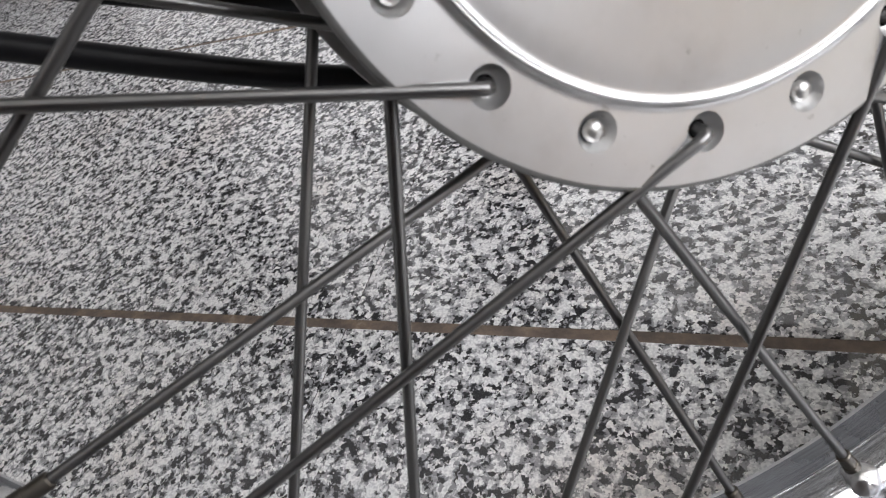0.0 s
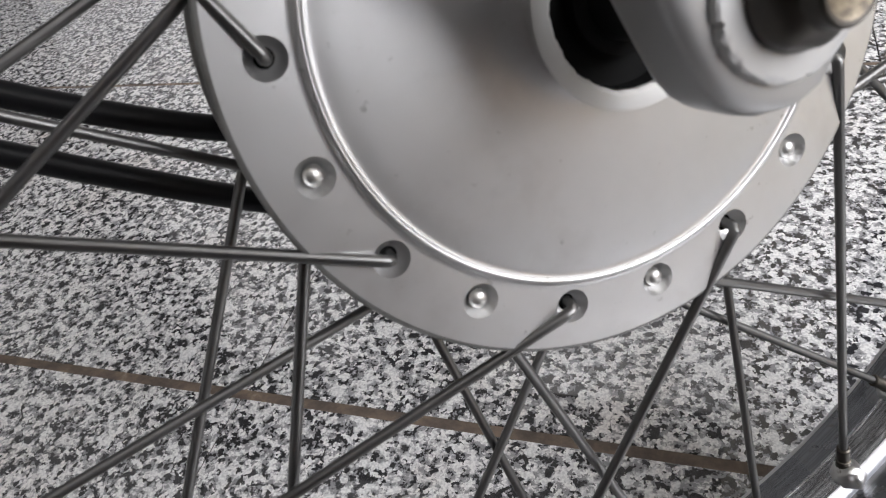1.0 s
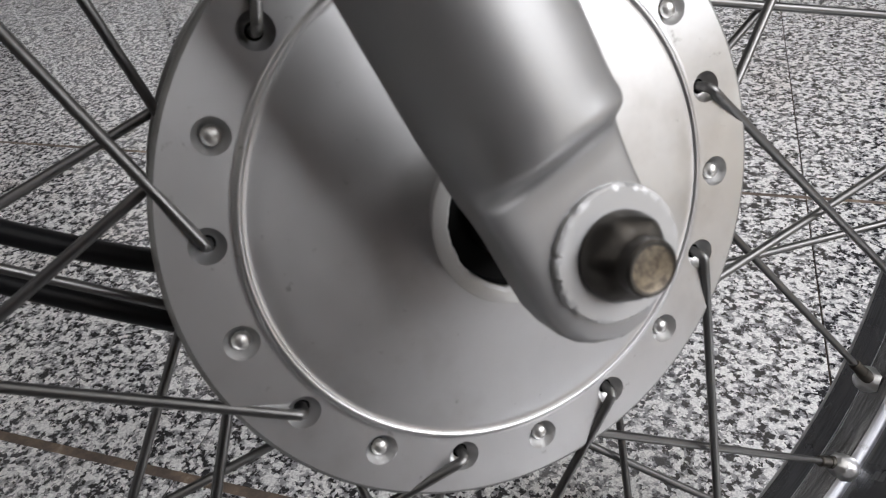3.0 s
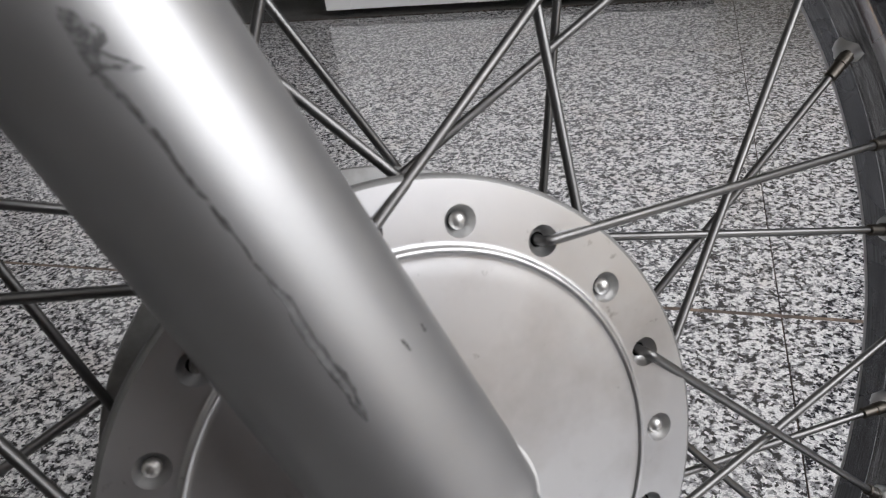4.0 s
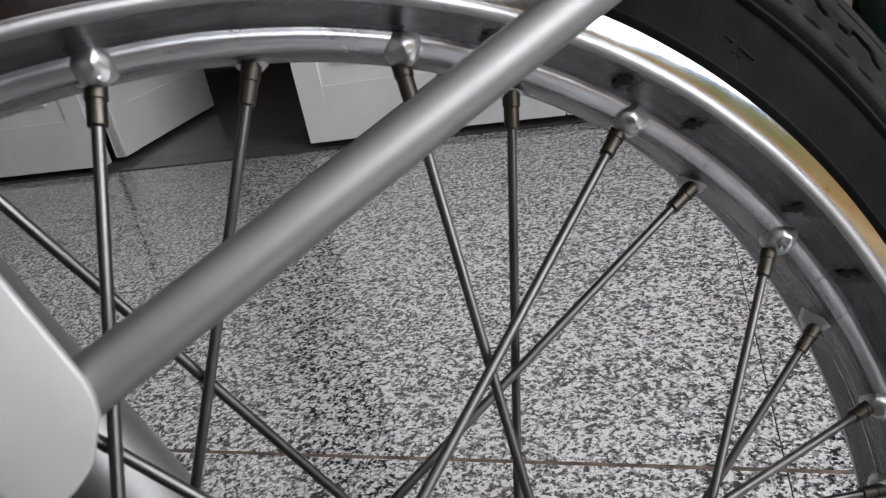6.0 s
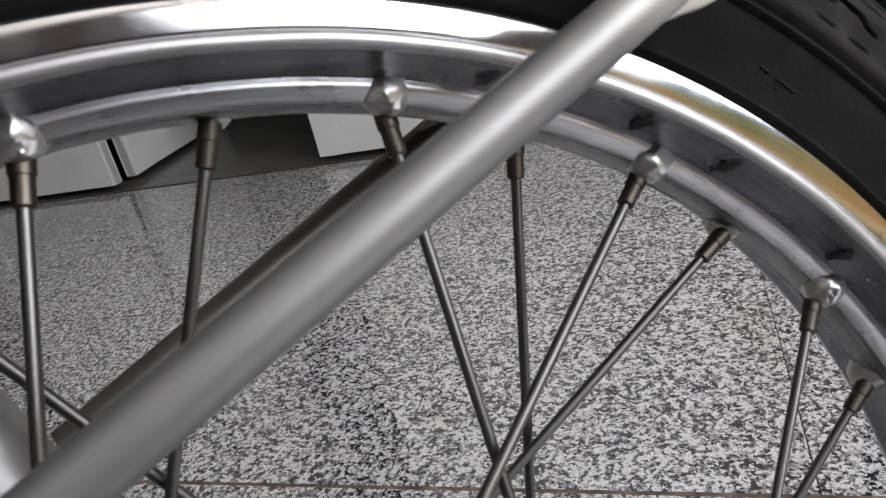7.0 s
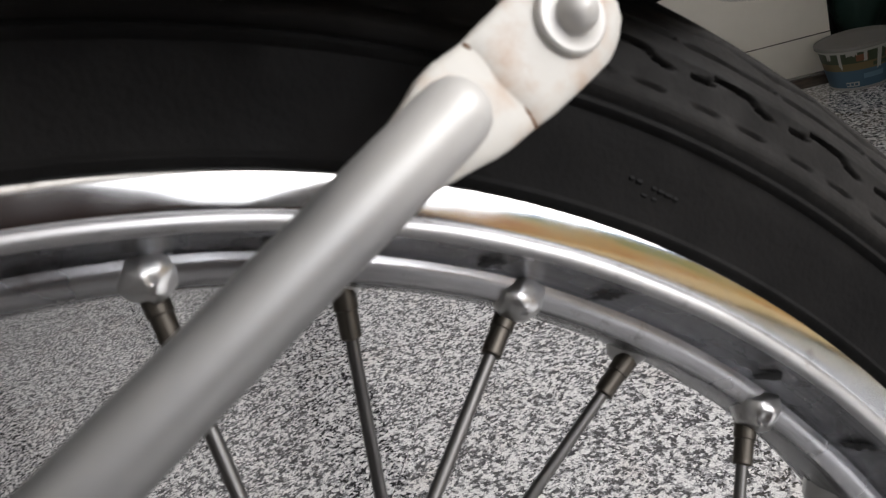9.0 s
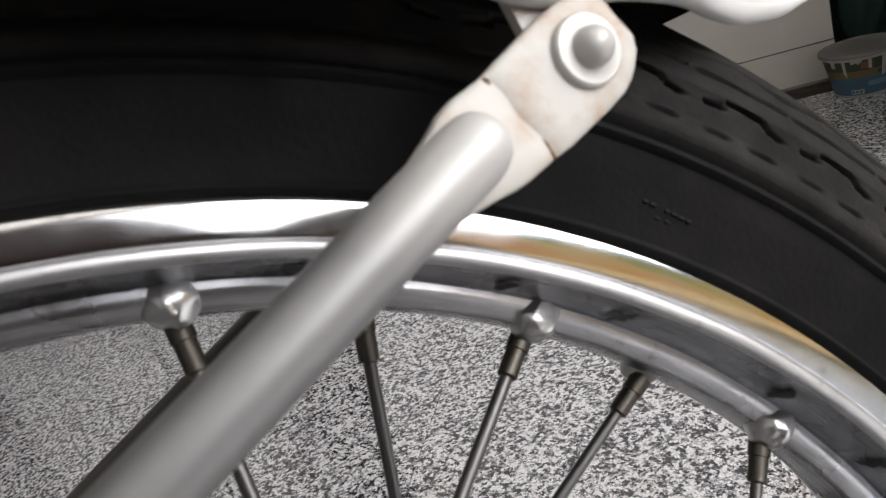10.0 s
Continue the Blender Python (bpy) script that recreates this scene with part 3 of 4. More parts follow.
prof = [(0.2061, -0.0214), (0.2059, -0.0219), (0.2056, -0.0222), (0.2051, -0.02235), (0.2046, -0.0224), (0.2041, -0.02235), (0.2037, -0.0221), (0.2033, -0.0216), (0.2031, -0.0208), (0.20305, -0.0198), (0.2028, -0.0180), (0.2024, -0.0150), (0.2020, -0.0120), (0.2016, -0.0095), (0.2013, -0.0082), (0.2009, -0.0074),
        (0.2004, -0.0074), (0.1998, -0.0075), (0.1991, -0.0074), (0.1984, -0.0071), (0.1976, -0.0066), (0.1969, -0.0061), (0.1963, -0.0056), (0.1959, -0.0051), (0.1958, -0.0047), (0.1960, -0.0043), (0.1958, -0.0037), (0.1955, -0.0024), (0.1954, 0.0)]
prof = dense(prof + [(r, -y) for r, y in reversed(prof[:-1])], 0.0009)
a = np.radians(np.arange(720) * 0.5)[:, None]
ripple = 0.00006 * np.sin(a * 23 + prof[None, :, 1] * 900) + 0.00005 * np.sin(a * 41 - prof[None, :, 1] * 500)
rad = prof[None, :, 0] + ripple
rim = share("rim", grid_mesh("rim", np.stack((rad * np.cos(a), prof[None, :, 1] + 0 * a, rad * np.sin(a)), -1), True, rim_inner), bike, TRUE)
rim.data.set_sharp_from_angle(angle=radians(40))
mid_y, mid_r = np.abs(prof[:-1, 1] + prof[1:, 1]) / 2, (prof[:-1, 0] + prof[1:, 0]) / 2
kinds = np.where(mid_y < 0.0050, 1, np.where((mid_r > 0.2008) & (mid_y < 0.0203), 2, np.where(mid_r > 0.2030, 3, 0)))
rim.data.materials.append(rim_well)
rim.data.materials.append(rim_dark)
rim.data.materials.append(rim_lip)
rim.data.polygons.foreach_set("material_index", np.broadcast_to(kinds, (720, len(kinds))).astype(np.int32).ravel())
tagged(rim, "chromed steel rim with darker bead seats and a sunken well")
# painted dome reflections, soft-edged patches; local x round the wheel, y along the axle
patch = [[(0.0048 * u, 0.0062 * v, -0.00005 - 0.000882 * v) for u in np.linspace(-1, 1, 9)] for v in np.linspace(-1, 1, 9)]
patch_mesh = grid_mesh("grime_spot", np.array(patch), False, rim_reflection)
for g in (4.6, 14.2, 24.9, 33.4, 45.9, 53.4, 64.5, -5.5, -15.4):
    turn = Matrix.Translation(polar(0.20175, g, -0.0134)) @ Matrix.Rotation(radians(90 - g), 4, "Y")
    spot = share("grime_spot", patch_mesh, bike, TRUE @ turn)
    tagged(spot, "dark spoke-seat reflection painted on the bead seat")


def spoke_seat(seed):
    """A pressed, crumpled dome, open towards the rim; local x is its axis, towards the axle."""
    rd = random.Random(seed)
    b = bmesh.new()
    rings = []
    for i, (h, w) in enumerate(((-0.0040, 0.0054), (0.0004, 0.0052), (0.0022, 0.0044), (0.0037, 0.0029), (0.0042, 0.0010))):
        ring = []
        for k in range(9):
            g = math.tau * (k + 0.5 * (i % 2) + rd.uniform(-0.22, 0.22)) / 9
            f = 1 + rd.uniform(-0.16, 0.12) * (i > 0)
            ring.append(b.verts.new((h + rd.uniform(-0.0004, 0.0004), w * f * math.cos(g), w * f * math.sin(g))))
        rings.append(ring)
    for p, q in zip(rings, rings[1:]):
        for k in range(9):
            b.faces.new((p[k], p[(k + 1) % 9], q[(k + 1) % 9], q[k]))
    b.faces.new(rings[-1])
    bmesh.ops.triangulate(b, faces=b.faces[:])
    bmesh.ops.bevel(b, geom=b.edges[:], offset=0.00022, segments=1, affect="EDGES")
    return mesh_of(b, "spoke_seat", seat_chrome)


seat_meshes = [spoke_seat(i + 1) for i in range(5)]
for k in range(36):
    g, side = PSI + 10 * k + (0.9 if k == 0 else 0.0), -1 if k % 2 == 0 else 1
    m = Matrix.Translation(polar(0.1976, g, 0.0050 * side)) @ Matrix.Rotation(radians(-g), 4, "Y") @ Matrix.Rotation(radians(180), 4, "Y") @ Matrix.Rotation(radians(52 * side), 4, "Z")
    share("spoke_seat", seat_meshes[(k * 7) % 5], bike, m)

# Tyre: plain sidewall, a rib, and tread blocks cut by grooves
tp = [(0.2070, -0.0150), (0.2100, -0.0188), (0.2119, -0.0210), (0.2131, -0.0220), (0.2135, -0.0229), (0.2141, -0.0232), (0.2147, -0.0229), (0.2151, -0.0226), (0.2200, -0.0238), (0.2240, -0.0254), (0.2290, -0.0268), (0.2301, -0.0270), (0.2305, -0.0279), (0.2312, -0.0285), (0.2320, -0.0285), (0.2325, -0.0278), (0.2330, -0.0281), (0.2340, -0.0293), (0.2350, -0.0296), (0.2360, -0.0296), (0.2370, -0.0293), (0.2390, -0.0290), (0.2418, -0.0292), (0.2440, -0.0294), (0.2452, -0.0296),
      (0.2464, -0.0293), (0.2480, -0.0286), (0.2500, -0.0275), (0.2520, -0.0263), (0.2542, -0.0250), (0.2562, -0.0236), (0.2580, -0.0220), (0.2597, -0.0203), (0.2612, -0.0186), (0.2625, -0.0170), (0.2642, -0.0146), (0.2660, -0.0118), (0.2680, -0.0084), (0.2696, -0.0050), (0.2704, 0.0)]
half = np.concatenate((np.array(tp[:17]), dense(tp[17:32], 0.00035), np.array(tp[32:])))
prof = np.concatenate((half, half[-2::-1] * (1, -1)))
SEG, BLOCK = 1464, 360 / 61
a = np.arange(SEG)[:, None] * (360 / SEG)
r0 = np.broadcast_to(prof[None, :, 0], (SEG, len(prof)))
u = np.broadcast_to(((41.6 - a) % BLOCK), r0.shape)


def groove(points, width):
    """How deep within a groove (0 to 1) each place of the tread lies, along (degrees, radius)."""
    far = np.full(r0.shape, 1.0)
    for (u0, p0), (u1, p1) in zip(points, points[1:]):
        du, dr = (u1 - u0) * 0.0043, p1 - p0
        t = np.clip(((u - u0) * 0.0043 * du + (r0 - p0) * dr) / (du * du + dr * dr), 0, 1)
        far = np.minimum(far, np.hypot((u - u0) * 0.0043 - du * t, r0 - p0 - dr * t))
    return np.clip((width / 2 - far) / 0.0007 + 0.5, 0, 1)


cut = np.maximum.reduce([groove(((0.45, 0.2496), (5.65, 0.2499)), 0.0010), groove(((1.05, 0.2430), (2.0, 0.2433), (2.25, 0.2447), (4.2, 0.2443), (4.7, 0.2432), (5.6, 0.2426)), 0.0006),
                         0.5 * groove(((1.35, 0.2378), (2.8, 0.2379)), 0.0007), 0.5 * groove(((4.05, 0.2378), (5.5, 0.2380)), 0.0007), groove(((0.0, 0.2545), (3.0, 0.2570), (5.9, 0.2545)), 0.0016)])
slope = np.gradient(prof, axis=0)
normal = np.stack((-slope[:, 1], slope[:, 0]), -1) / np.linalg.norm(slope, axis=1)[:, None]
normal *= np.sign(normal[:, :1] * (prof[:, :1] - 0.235) + normal[:, 1:] * prof[:, 1:])
rad, yy = r0 - 0.0017 * cut * normal[None, :, 0], prof[None, :, 1] - 0.0017 * cut * normal[None, :, 1]
tyre = share("tyre", grid_mesh("tyre", np.stack((rad * np.cos(np.radians(a)), yy, rad * np.sin(np.radians(a))), -1), True, rubber), bike, TRUE)
tyre.data.set_sharp_from_angle(angle=radians(40))
tagged(tyre, "black rubber tyre with a dusty blocky tread")
# unreadable moulded writing on the sidewall
def mould_mark(g, r, w, h):
    m = Matrix.Translation(polar(r, g, -0.0246 - (r - 0.2219) * 0.4)) @ Matrix.Rotation(radians(90 - g), 4, "Y") @ Matrix.Rotation(radians(-20), 4, "X")
    b = box(bmesh.new(), -w / 2, w / 2, -0.00008, 0.0006, -h / 2, h / 2, 0.0001)
    bmesh.ops.transform(b, matrix=m, verts=b.verts)
    part("moulded_mark", b, mark_rubber, tyre, "small raised moulded mark", False)


for i in range(7):
    if i != 2:
        mould_mark(47.9 - 0.45 * i, 0.2221 - 0.0001 * i, 0.0010 + 0.0003 * (i % 3), 0.0011)
for i in range(2):
    mould_mark(46.9 - 0.6 * i, 0.2200, 0.0011, 0.0008)

# Fork legs: round tubes ending in a flat axle lug
AX = Vector((-0.3126, -0.0165, 1.0)).normalized()


def smooth_step(a, b, t):
    t = max(0.0, min(1.0, (t - a) / (b - a)))
    return t * t * (3 - 2 * t)


def fork_leg(side):
    b = bmesh.new()
    rings = []
    stations = [-0.0164, -0.0162, -0.0156, -0.0142, -0.012, -0.009, -0.005, 0.0, 0.005, 0.010, 0.0145, 0.018, 0.0195, 0.0205, 0.0215, 0.0225, 0.0235, 0.0245, 0.0255, 0.0265, 0.028, 0.031, 0.034, 0.038, 0.06, 0.1, 0.2, 0.3, 0.36]
    lat = Vector((1, 0, 0)) - AX * AX.x
    lat.normalize()
    fore = AX.cross(lat).normalized()
    if fore.y > 0:
        fore = -fore
    for s in stations:
        c = Vector((-0.0026, -0.0693, 0.0)) + AX * s
        w = smooth_step(0.010, 0.034, s)
        wx = 0.0140 + (0.0165 - 0.0140) * w
        if s < 0:
            wx = max(0.0040, 0.0140 * (1 - (-s / 0.0166) ** 3.2) ** 0.5)
        face = smooth_step(0.0185, 0.0268, s)
        df = 0.0052 + (0.0165 - 0.0052) * face
        db = 0.0120 + (0.0165 - 0.0120) * w
        e = 2.0 + 3.0 * (1 - smooth_step(0.014, 0.03, s))
        ring = []
        for k in range(48):
            ph = math.tau * k / 48
            cu, sv = math.cos(ph), math.sin(ph)
            u = math.copysign(abs(cu) ** (2 / e), cu) * wx
            v = math.copysign(abs(sv) ** (2 / e), sv) * (df if sv > 0 else db)
            p = c + lat * u + fore * v
            ring.append(b.verts.new((p.x, p.y * side, p.z)))
        rings.append(ring)
    for p, q in zip(rings, rings[1:]):
        for k in range(48):
            b.faces.new((p[k], p[(k + 1) % 48], q[(k + 1) % 48], q[k]))
    b.faces.new(rings[0])
    b.faces.new(rings[-1])
    return part("fork_leg", b, fork_paint, bike, "silver painted fork leg with scuffed paint")


near_leg, far_leg = fork_leg(1), fork_leg(-1)


def scratch(points, widths, mat=bare_metal):
    """A strip of bared paint on the near leg along (distance, degrees round it)."""
    b = bmesh.new()
    lat = (Vector((1, 0, 0)) - AX * AX.x).normalized()
    fore = AX.cross(lat).normalized()
    fore = -fore if fore.y > 0 else fore
    rows = []
    for (s0, g), w in zip(points, widths):
        row = []
        for k in (-1, 0, 1):
            t = radians(g) + k * w / 0.0165
            row.append(b.verts.new(Vector((-0.0026, -0.0693, 0)) + AX * (s0 + 0.0004 * random.uniform(-1, 1)) + 0.01655 * (math.cos(t) * lat + math.sin(t) * fore)))
        rows.append(row)
    for p, q in zip(rows, rows[1:]):
        for k in range(2):
            b.faces.new((p[k], p[k + 1], q[k + 1], q[k]))
    part("scratch", b, mat, near_leg, "dark scratch through the silver paint")


rr = random.Random(4)
line = [(0.108, 98.0), (0.101, 96.6), (0.092, 96.0), (0.0847, 95.6), (0.077, 94.6), (0.070, 96.0), (0.0637, 95.6), (0.0575, 97.3)]
fine = [(line[i][0] + (line[i + 1][0] - line[i][0]) * t, line[i][1] + (line[i + 1][1] - line[i][1]) * t + rr.uniform(-0.7, 0.7)) for i in range(7) for t in (0, 0.2, 0.4, 0.6, 0.8)] + [line[-1]]
ws = [rr.uniform(0.00018, 0.00046) for _ in fine]
ws[0] = ws[-1] = 0.00003
for i in range(28, 35):
    ws[i] *= 1.9
ws = [w * (1.0 - 0.45 * (i > 12)) for i, w in enumerate(ws)]
scratch([(s0, g - 2.2 * smooth_step(0.088, 0.076, s0) * smooth_step(0.0575, 0.062, s0)) for s0, g in fine], ws)
lower = fine[17:]
scratch([(s0, g + 2.0 * smooth_step(0.0575, 0.064, s0)) for s0, g in lower[3:]], [0.6 * w for w in ws[20:]])
scratch([(s0, g - 0.2) for s0, g in lower], [0.00062 * min(1.0, 0.2 + 0.25 * i, 0.1 + 0.25 * (len(lower) - 1 - i)) * rr.uniform(0.8, 1.2) for i in range(len(lower))], primer)
loop = [(0.1194, 98.3), (0.1185, 95.3), (0.1168, 93.3), (0.1157, 89.8), (0.1146, 91.4), (0.1142, 95.6), (0.1126, 92.6), (0.1113, 88.3), (0.1101, 85.4), (0.1105, 89.0), (0.1117, 93.6), (0.1124, 98.8), (0.1123, 103.6)]
scratch(loop, [0.00010] + [rr.uniform(0.00024, 0.00050) for _ in loop[2:]] + [0.00010], scuff)
scratch([(0.1187, 98.7), (0.1169, 97.0), (0.115, 96.8), (0.1132, 98.8), (0.112, 100.5)], [0.0003, 0.0010, 0.0013, 0.0009, 0.0002], scuff)
scratch([(0.112, 100.0), (0.11, 99.4), (0.108, 98.0), (0.1051, 97.6)], [0.0003, 0.0006, 0.0005, 0.0002], scuff)
for pts in ([(0.0618, 41.5), (0.0606, 41.9)], [(0.0632, 59.6), (0.0610, 59.0)]):
    scratch(pts, [0.0003 * rr.uniform(0.5, 1.6) for _ in pts])
b = bmesh.new()
lathe(b, [(0.0, -0.0761), (0.0112, -0.0761), (0.0122, -0.0761), (0.0127, -0.0757), (0.0129, -0.072)], 144)
for v in b.verts:
    if 0.0115 < math.hypot(v.co.x, v.co.z) < 0.0128:
        g = noise.noise(Vector((v.co.x, 0.01, v.co.z)) * 900) + 0.6 * noise.noise(Vector((v.co.x, 0.05, v.co.z)) * 2200)
        f = 1 - 0.10 * max(0.0, g - 0.12)
        v.co.x, v.co.z = v.co.x * f, v.co.z * f
part("lug_face", b, plate_paint, near_leg, "pale chipped flat face round the axle")
b = bmesh.new()
rings = []
for r, y, hexed in ((0.0083, -0.0760, 0.0), (0.0084, -0.0772, 0.0), (0.0081, -0.0778, 0.2), (0.0079, -0.0786, 0.9), (0.0074, -0.0797, 1.0), (0.0068, -0.0806, 0.9), (0.0059, -0.0815, 0.5), (0.0051, -0.0821, 0.1), (0.0050, -0.0823, 0.0), (0.0050, -0.0850, 0.0), (0.0046, -0.0855, 0.0), (0.0040, -0.0854, 0.0)):
    ring = []
    for k in range(72):
        g = math.tau * k / 72
        flat = 0.97 / max(0.93, math.cos((g + 0.3) % (math.pi / 3) - math.pi / 6))
        f = 1 + hexed * (flat - 1)
        ring.append(b.verts.new((r * f * math.cos(g), y, r * f * math.sin(g))))
    rings.append(ring)
for p, q in zip(rings, rings[1:]):
    for k in range(72):
        b.faces.new((p[k], p[(k + 1) % 72], q[(k + 1) % 72], q[k]))
nut = part("axle_nut", b, nut_black, bike, "black domed axle nut")
b = bmesh.new()
lathe(b, [(0.0041, -0.0854), (0.0036, -0.0852), (0.0, -0.0851)], 32)
part("axle_end", b, axle_tip, nut, "dull tan axle end")

# Plate welded to the fork leg, and the fender stay that it holds
plate_outline = [(-0.0375, 0.206), (-0.0305, 0.188), (-0.0247, 0.1706), (-0.0216, 0.1615), (-0.0178, 0.1482), (-0.0165, 0.1435), (-0.0162, 0.1405), (-0.0165, 0.1375), (-0.0194, 0.1319), (-0.0208, 0.1303), (-0.0232, 0.1285), (-0.0257, 0.1274), (-0.042, 0.128), (-0.060, 0.19)]
bracket = part("fork_bracket", plate(bmesh.new(), plate_outline, -0.0535, -0.0505, 0.0007), plate_paint, bike, "pale silver bracket plate welded to the fork")
b = bmesh.new()
tube(b, [(-0.0340, -0.0552, 0.1540), (-0.0340, -0.0549, 0.1540), (-0.0340, -0.0540, 0.1540), (-0.0340, -0.0530, 0.1540)], [0.0030, 0.0044, 0.0048, 0.0050], 24)
part("bracket_bolt", b, plate_paint, bracket, "round painted bolt head")

LO, HI = Vector((-0.0161, -0.0465, 0.1418)), Vector((0.1060, -0.0548, 0.1845))
for side in (1, -1):
    d = (HI - LO).normalized()
    lo, hi = LO - d * 0.004, HI + d * 0.004
    if side < 0:
        lo, hi = Vector((lo.x, 0.0465, lo.z - 0.0062)), Vector((hi.x, 0.0540, hi.z - 0.0062))
    b = bmesh.new()
    tube(b, [lo, hi - d * 0.0042, hi - d * 0.0020, hi - d * 0.0004, hi + d * 0.0008, hi + d * 0.0015, hi + d * 0.0018], [0.0049, 0.0049, 0.0047, 0.0041, 0.0030, 0.0018, 0.0004], 28)
    stay = part("fender_stay", b, stay_paint if side > 0 else shaded_stay, bike, "grey painted tubular fender stay" if side > 0 else "tubular fender stay with far-side shade in its colour")
    # the lug lies flat beside the wheel, a little inside the tube's line
    d = Vector((d.x, 0, d.z)).normalized()
    hi = Vector((hi.x, 0.0514 * -side, hi.z)) + d * 0.0036
    across = Vector((-d.z, 0, d.x)).normalized()
    thick = d.cross(across)
    b = bmesh.new()
    rings = []
    # a flat lug with a round end; the tube's closed tip lies on it
    for t, up, down, th in ((-0.0175, 0.0030, 0.0037, 0.0010), (-0.0165, 0.0040, 0.0047, 0.0016), (-0.0120, 0.0047, 0.0058, 0.0019), (-0.0080, 0.0054, 0.0070, 0.0020), (-0.0050, 0.0062, 0.0080, 0.0021), (-0.0025, 0.0063, 0.0085, 0.0021), (0.0002, 0.0059, 0.0088, 0.0020),
                            (0.0018, 0.0057, 0.0090, 0.0018), (0.0028, 0.0056, 0.0091, 0.0013), (0.0036, 0.0056, 0.0093, 0.0016), (0.0060, 0.0057, 0.0097, 0.0018), (0.0100, 0.0057, 0.0100, 0.0018), (0.0140, 0.0057, 0.0103, 0.0018), (0.0181, 0.0055, 0.0104, 0.0018),
                            (0.0201, 0.0050, 0.0099, 0.0018), (0.0219, 0.0041, 0.0090, 0.0018), (0.0235, 0.0028, 0.0077, 0.0018), (0.0247, 0.0010, 0.0059, 0.0017), (0.0253, -0.0008, 0.0043, 0.0012)):
        e = 6.0
        ring = []
        for k in range(40):
            ph = math.tau * k / 40
            cu, sv = math.cos(ph), math.sin(ph)
            w = math.copysign(abs(cu) ** (2 / e), cu) * (up + down) / 2 + (up - down) / 2
            ring.append(b.verts.new(hi + d * (t + 0.0003 * math.sin(w * 700)) + across * w + thick * math.copysign(abs(sv) ** (2 / e), sv) * th))
        rings.append(ring)
    for p, q in zip(rings, rings[1:]):
        for k in range(40):
            b.faces.new((p[k], p[(k + 1) % 40], q[(k + 1) % 40], q[k]))
    b.faces.new(rings[-1])
    b.faces.new(rings[0])
    lug = part("stay_lug", b, lug_paint, stay, "flattened off-white end of the stay with rust stains")
    for w0, w1 in ((-0.0092, -0.0058), (0.0040, 0.0054)):
        seam = [hi + d * (0.0027 + 0.0003 * math.sin(900 * w)) + across * w + thick * 0.00125 for w in (w0 + (w1 - w0) * k / 6 for k in range(7))]
        part("rust_seam", tube(bmesh.new(), seam, [0.0001, 0.0003, 0.00042, 0.00035, 0.00045, 0.0003, 0.0001], 8), rust, lug, "brown rust in the fold")
    b = bmesh.new()
    lathe(b, [(0.0, -0.0066 * side), (0.0012, -0.0064 * side), (0.0022, -0.0057 * side), (0.0028, -0.0046 * side), (0.0029, -0.0033 * side), (0.0033, -0.0031 * side), (0.0049, -0.0030 * side), (0.0053, -0.0026 * side), (0.0053, -0.0008 * side)], 40)
    bmesh.ops.translate(b, verts=b.verts, vec=hi + d * 0.0168 + across * -0.0021)
    part("stay_bolt", b, bolt_paint, lug, "round grey bolt on a washer")

# Fender over the tyre, with a rolled edge and a rounded tip
along = [(37.3, 0.001, 0.3085, 0.3085), (38.2, 0.0022, 0.3070, 0.3020), (39.2, 0.0045, 0.3060, 0.2945), (40.8, 0.011, 0.3055, 0.2850), (42.6, 0.0185, 0.3050, 0.2760), (45.5, 0.0300, 0.3045, 0.2635), (48.6, 0.0400, 0.3040, 0.2545), (51.0, 0.0460, 0.3035, 0.2500), (54.0, 0.0490, 0.3030, 0.2450), (57.5, 0.0505, 0.3030, 0.2390), (63.0, 0.0510, 0.3030, 0.2385), (80.0, 0.0510, 0.3030, 0.2385), (100.0, 0.0510, 0.3030, 0.2385), (125.0, 0.0510, 0.3030, 0.2385), (150.0, 0.0510, 0.3030, 0.2385)]
# the underside is an even black sheet just inside the white shell
for name, inset, mat, text in (("fender", 0.0, white_gloss, "glossy white front fender"), ("underside", 0.0022, underside_black, "black underside of the fender")):
    b = bmesh.new()
    rings = []
    for g, w, crown, edge in along:
        ring = []
        for k in range(25):
            q = math.pi / 2 * (k / 12 - 1)
            lift = 0.016 * min(1.0, max(0.0, (54 - g) / 12)) * (q > 0) if w > 0.002 else 0.0
            low = min(crown - 0.001, edge + lift)
            ring.append(b.verts.new(polar(low + (crown - low) * max(0.0, math.cos(q)) ** 0.8 - inset, g, (w - inset * 0.4) * math.sin(q))))
        rings.append(ring)
    for p, q in zip(rings, rings[1:]):
        for k in range(24):
            b.faces.new((p[k], p[k + 1], q[k + 1], q[k]))
    if name == "fender":
        fender = part(name, b, mat, bike, text)
    else:
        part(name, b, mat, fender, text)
edge_line = [polar(e, g, -w) for g, w, c, e in reversed(along)] + [polar(c - 0.001, g, w) for g, w, c, e in along[1:3]]
smooth_line = []
for i in range(len(edge_line) - 1):
    p0, p1, p2, p3 = edge_line[max(0, i - 1)], edge_line[i], edge_line[i + 1], edge_line[min(len(edge_line) - 1, i + 2)]
    for t in (0.0, 0.25, 0.5, 0.75):
        smooth_line.append(0.5 * (2 * p1 + (p2 - p0) * t + (2 * p0 - 5 * p1 + 4 * p2 - p3) * t * t + (3 * p1 - p0 - 3 * p2 + p3) * t ** 3))
part("rolled_edge", tube(bmesh.new(), smooth_line, 0.0028, 12), white_gloss, fender, "white rolled fender edge")
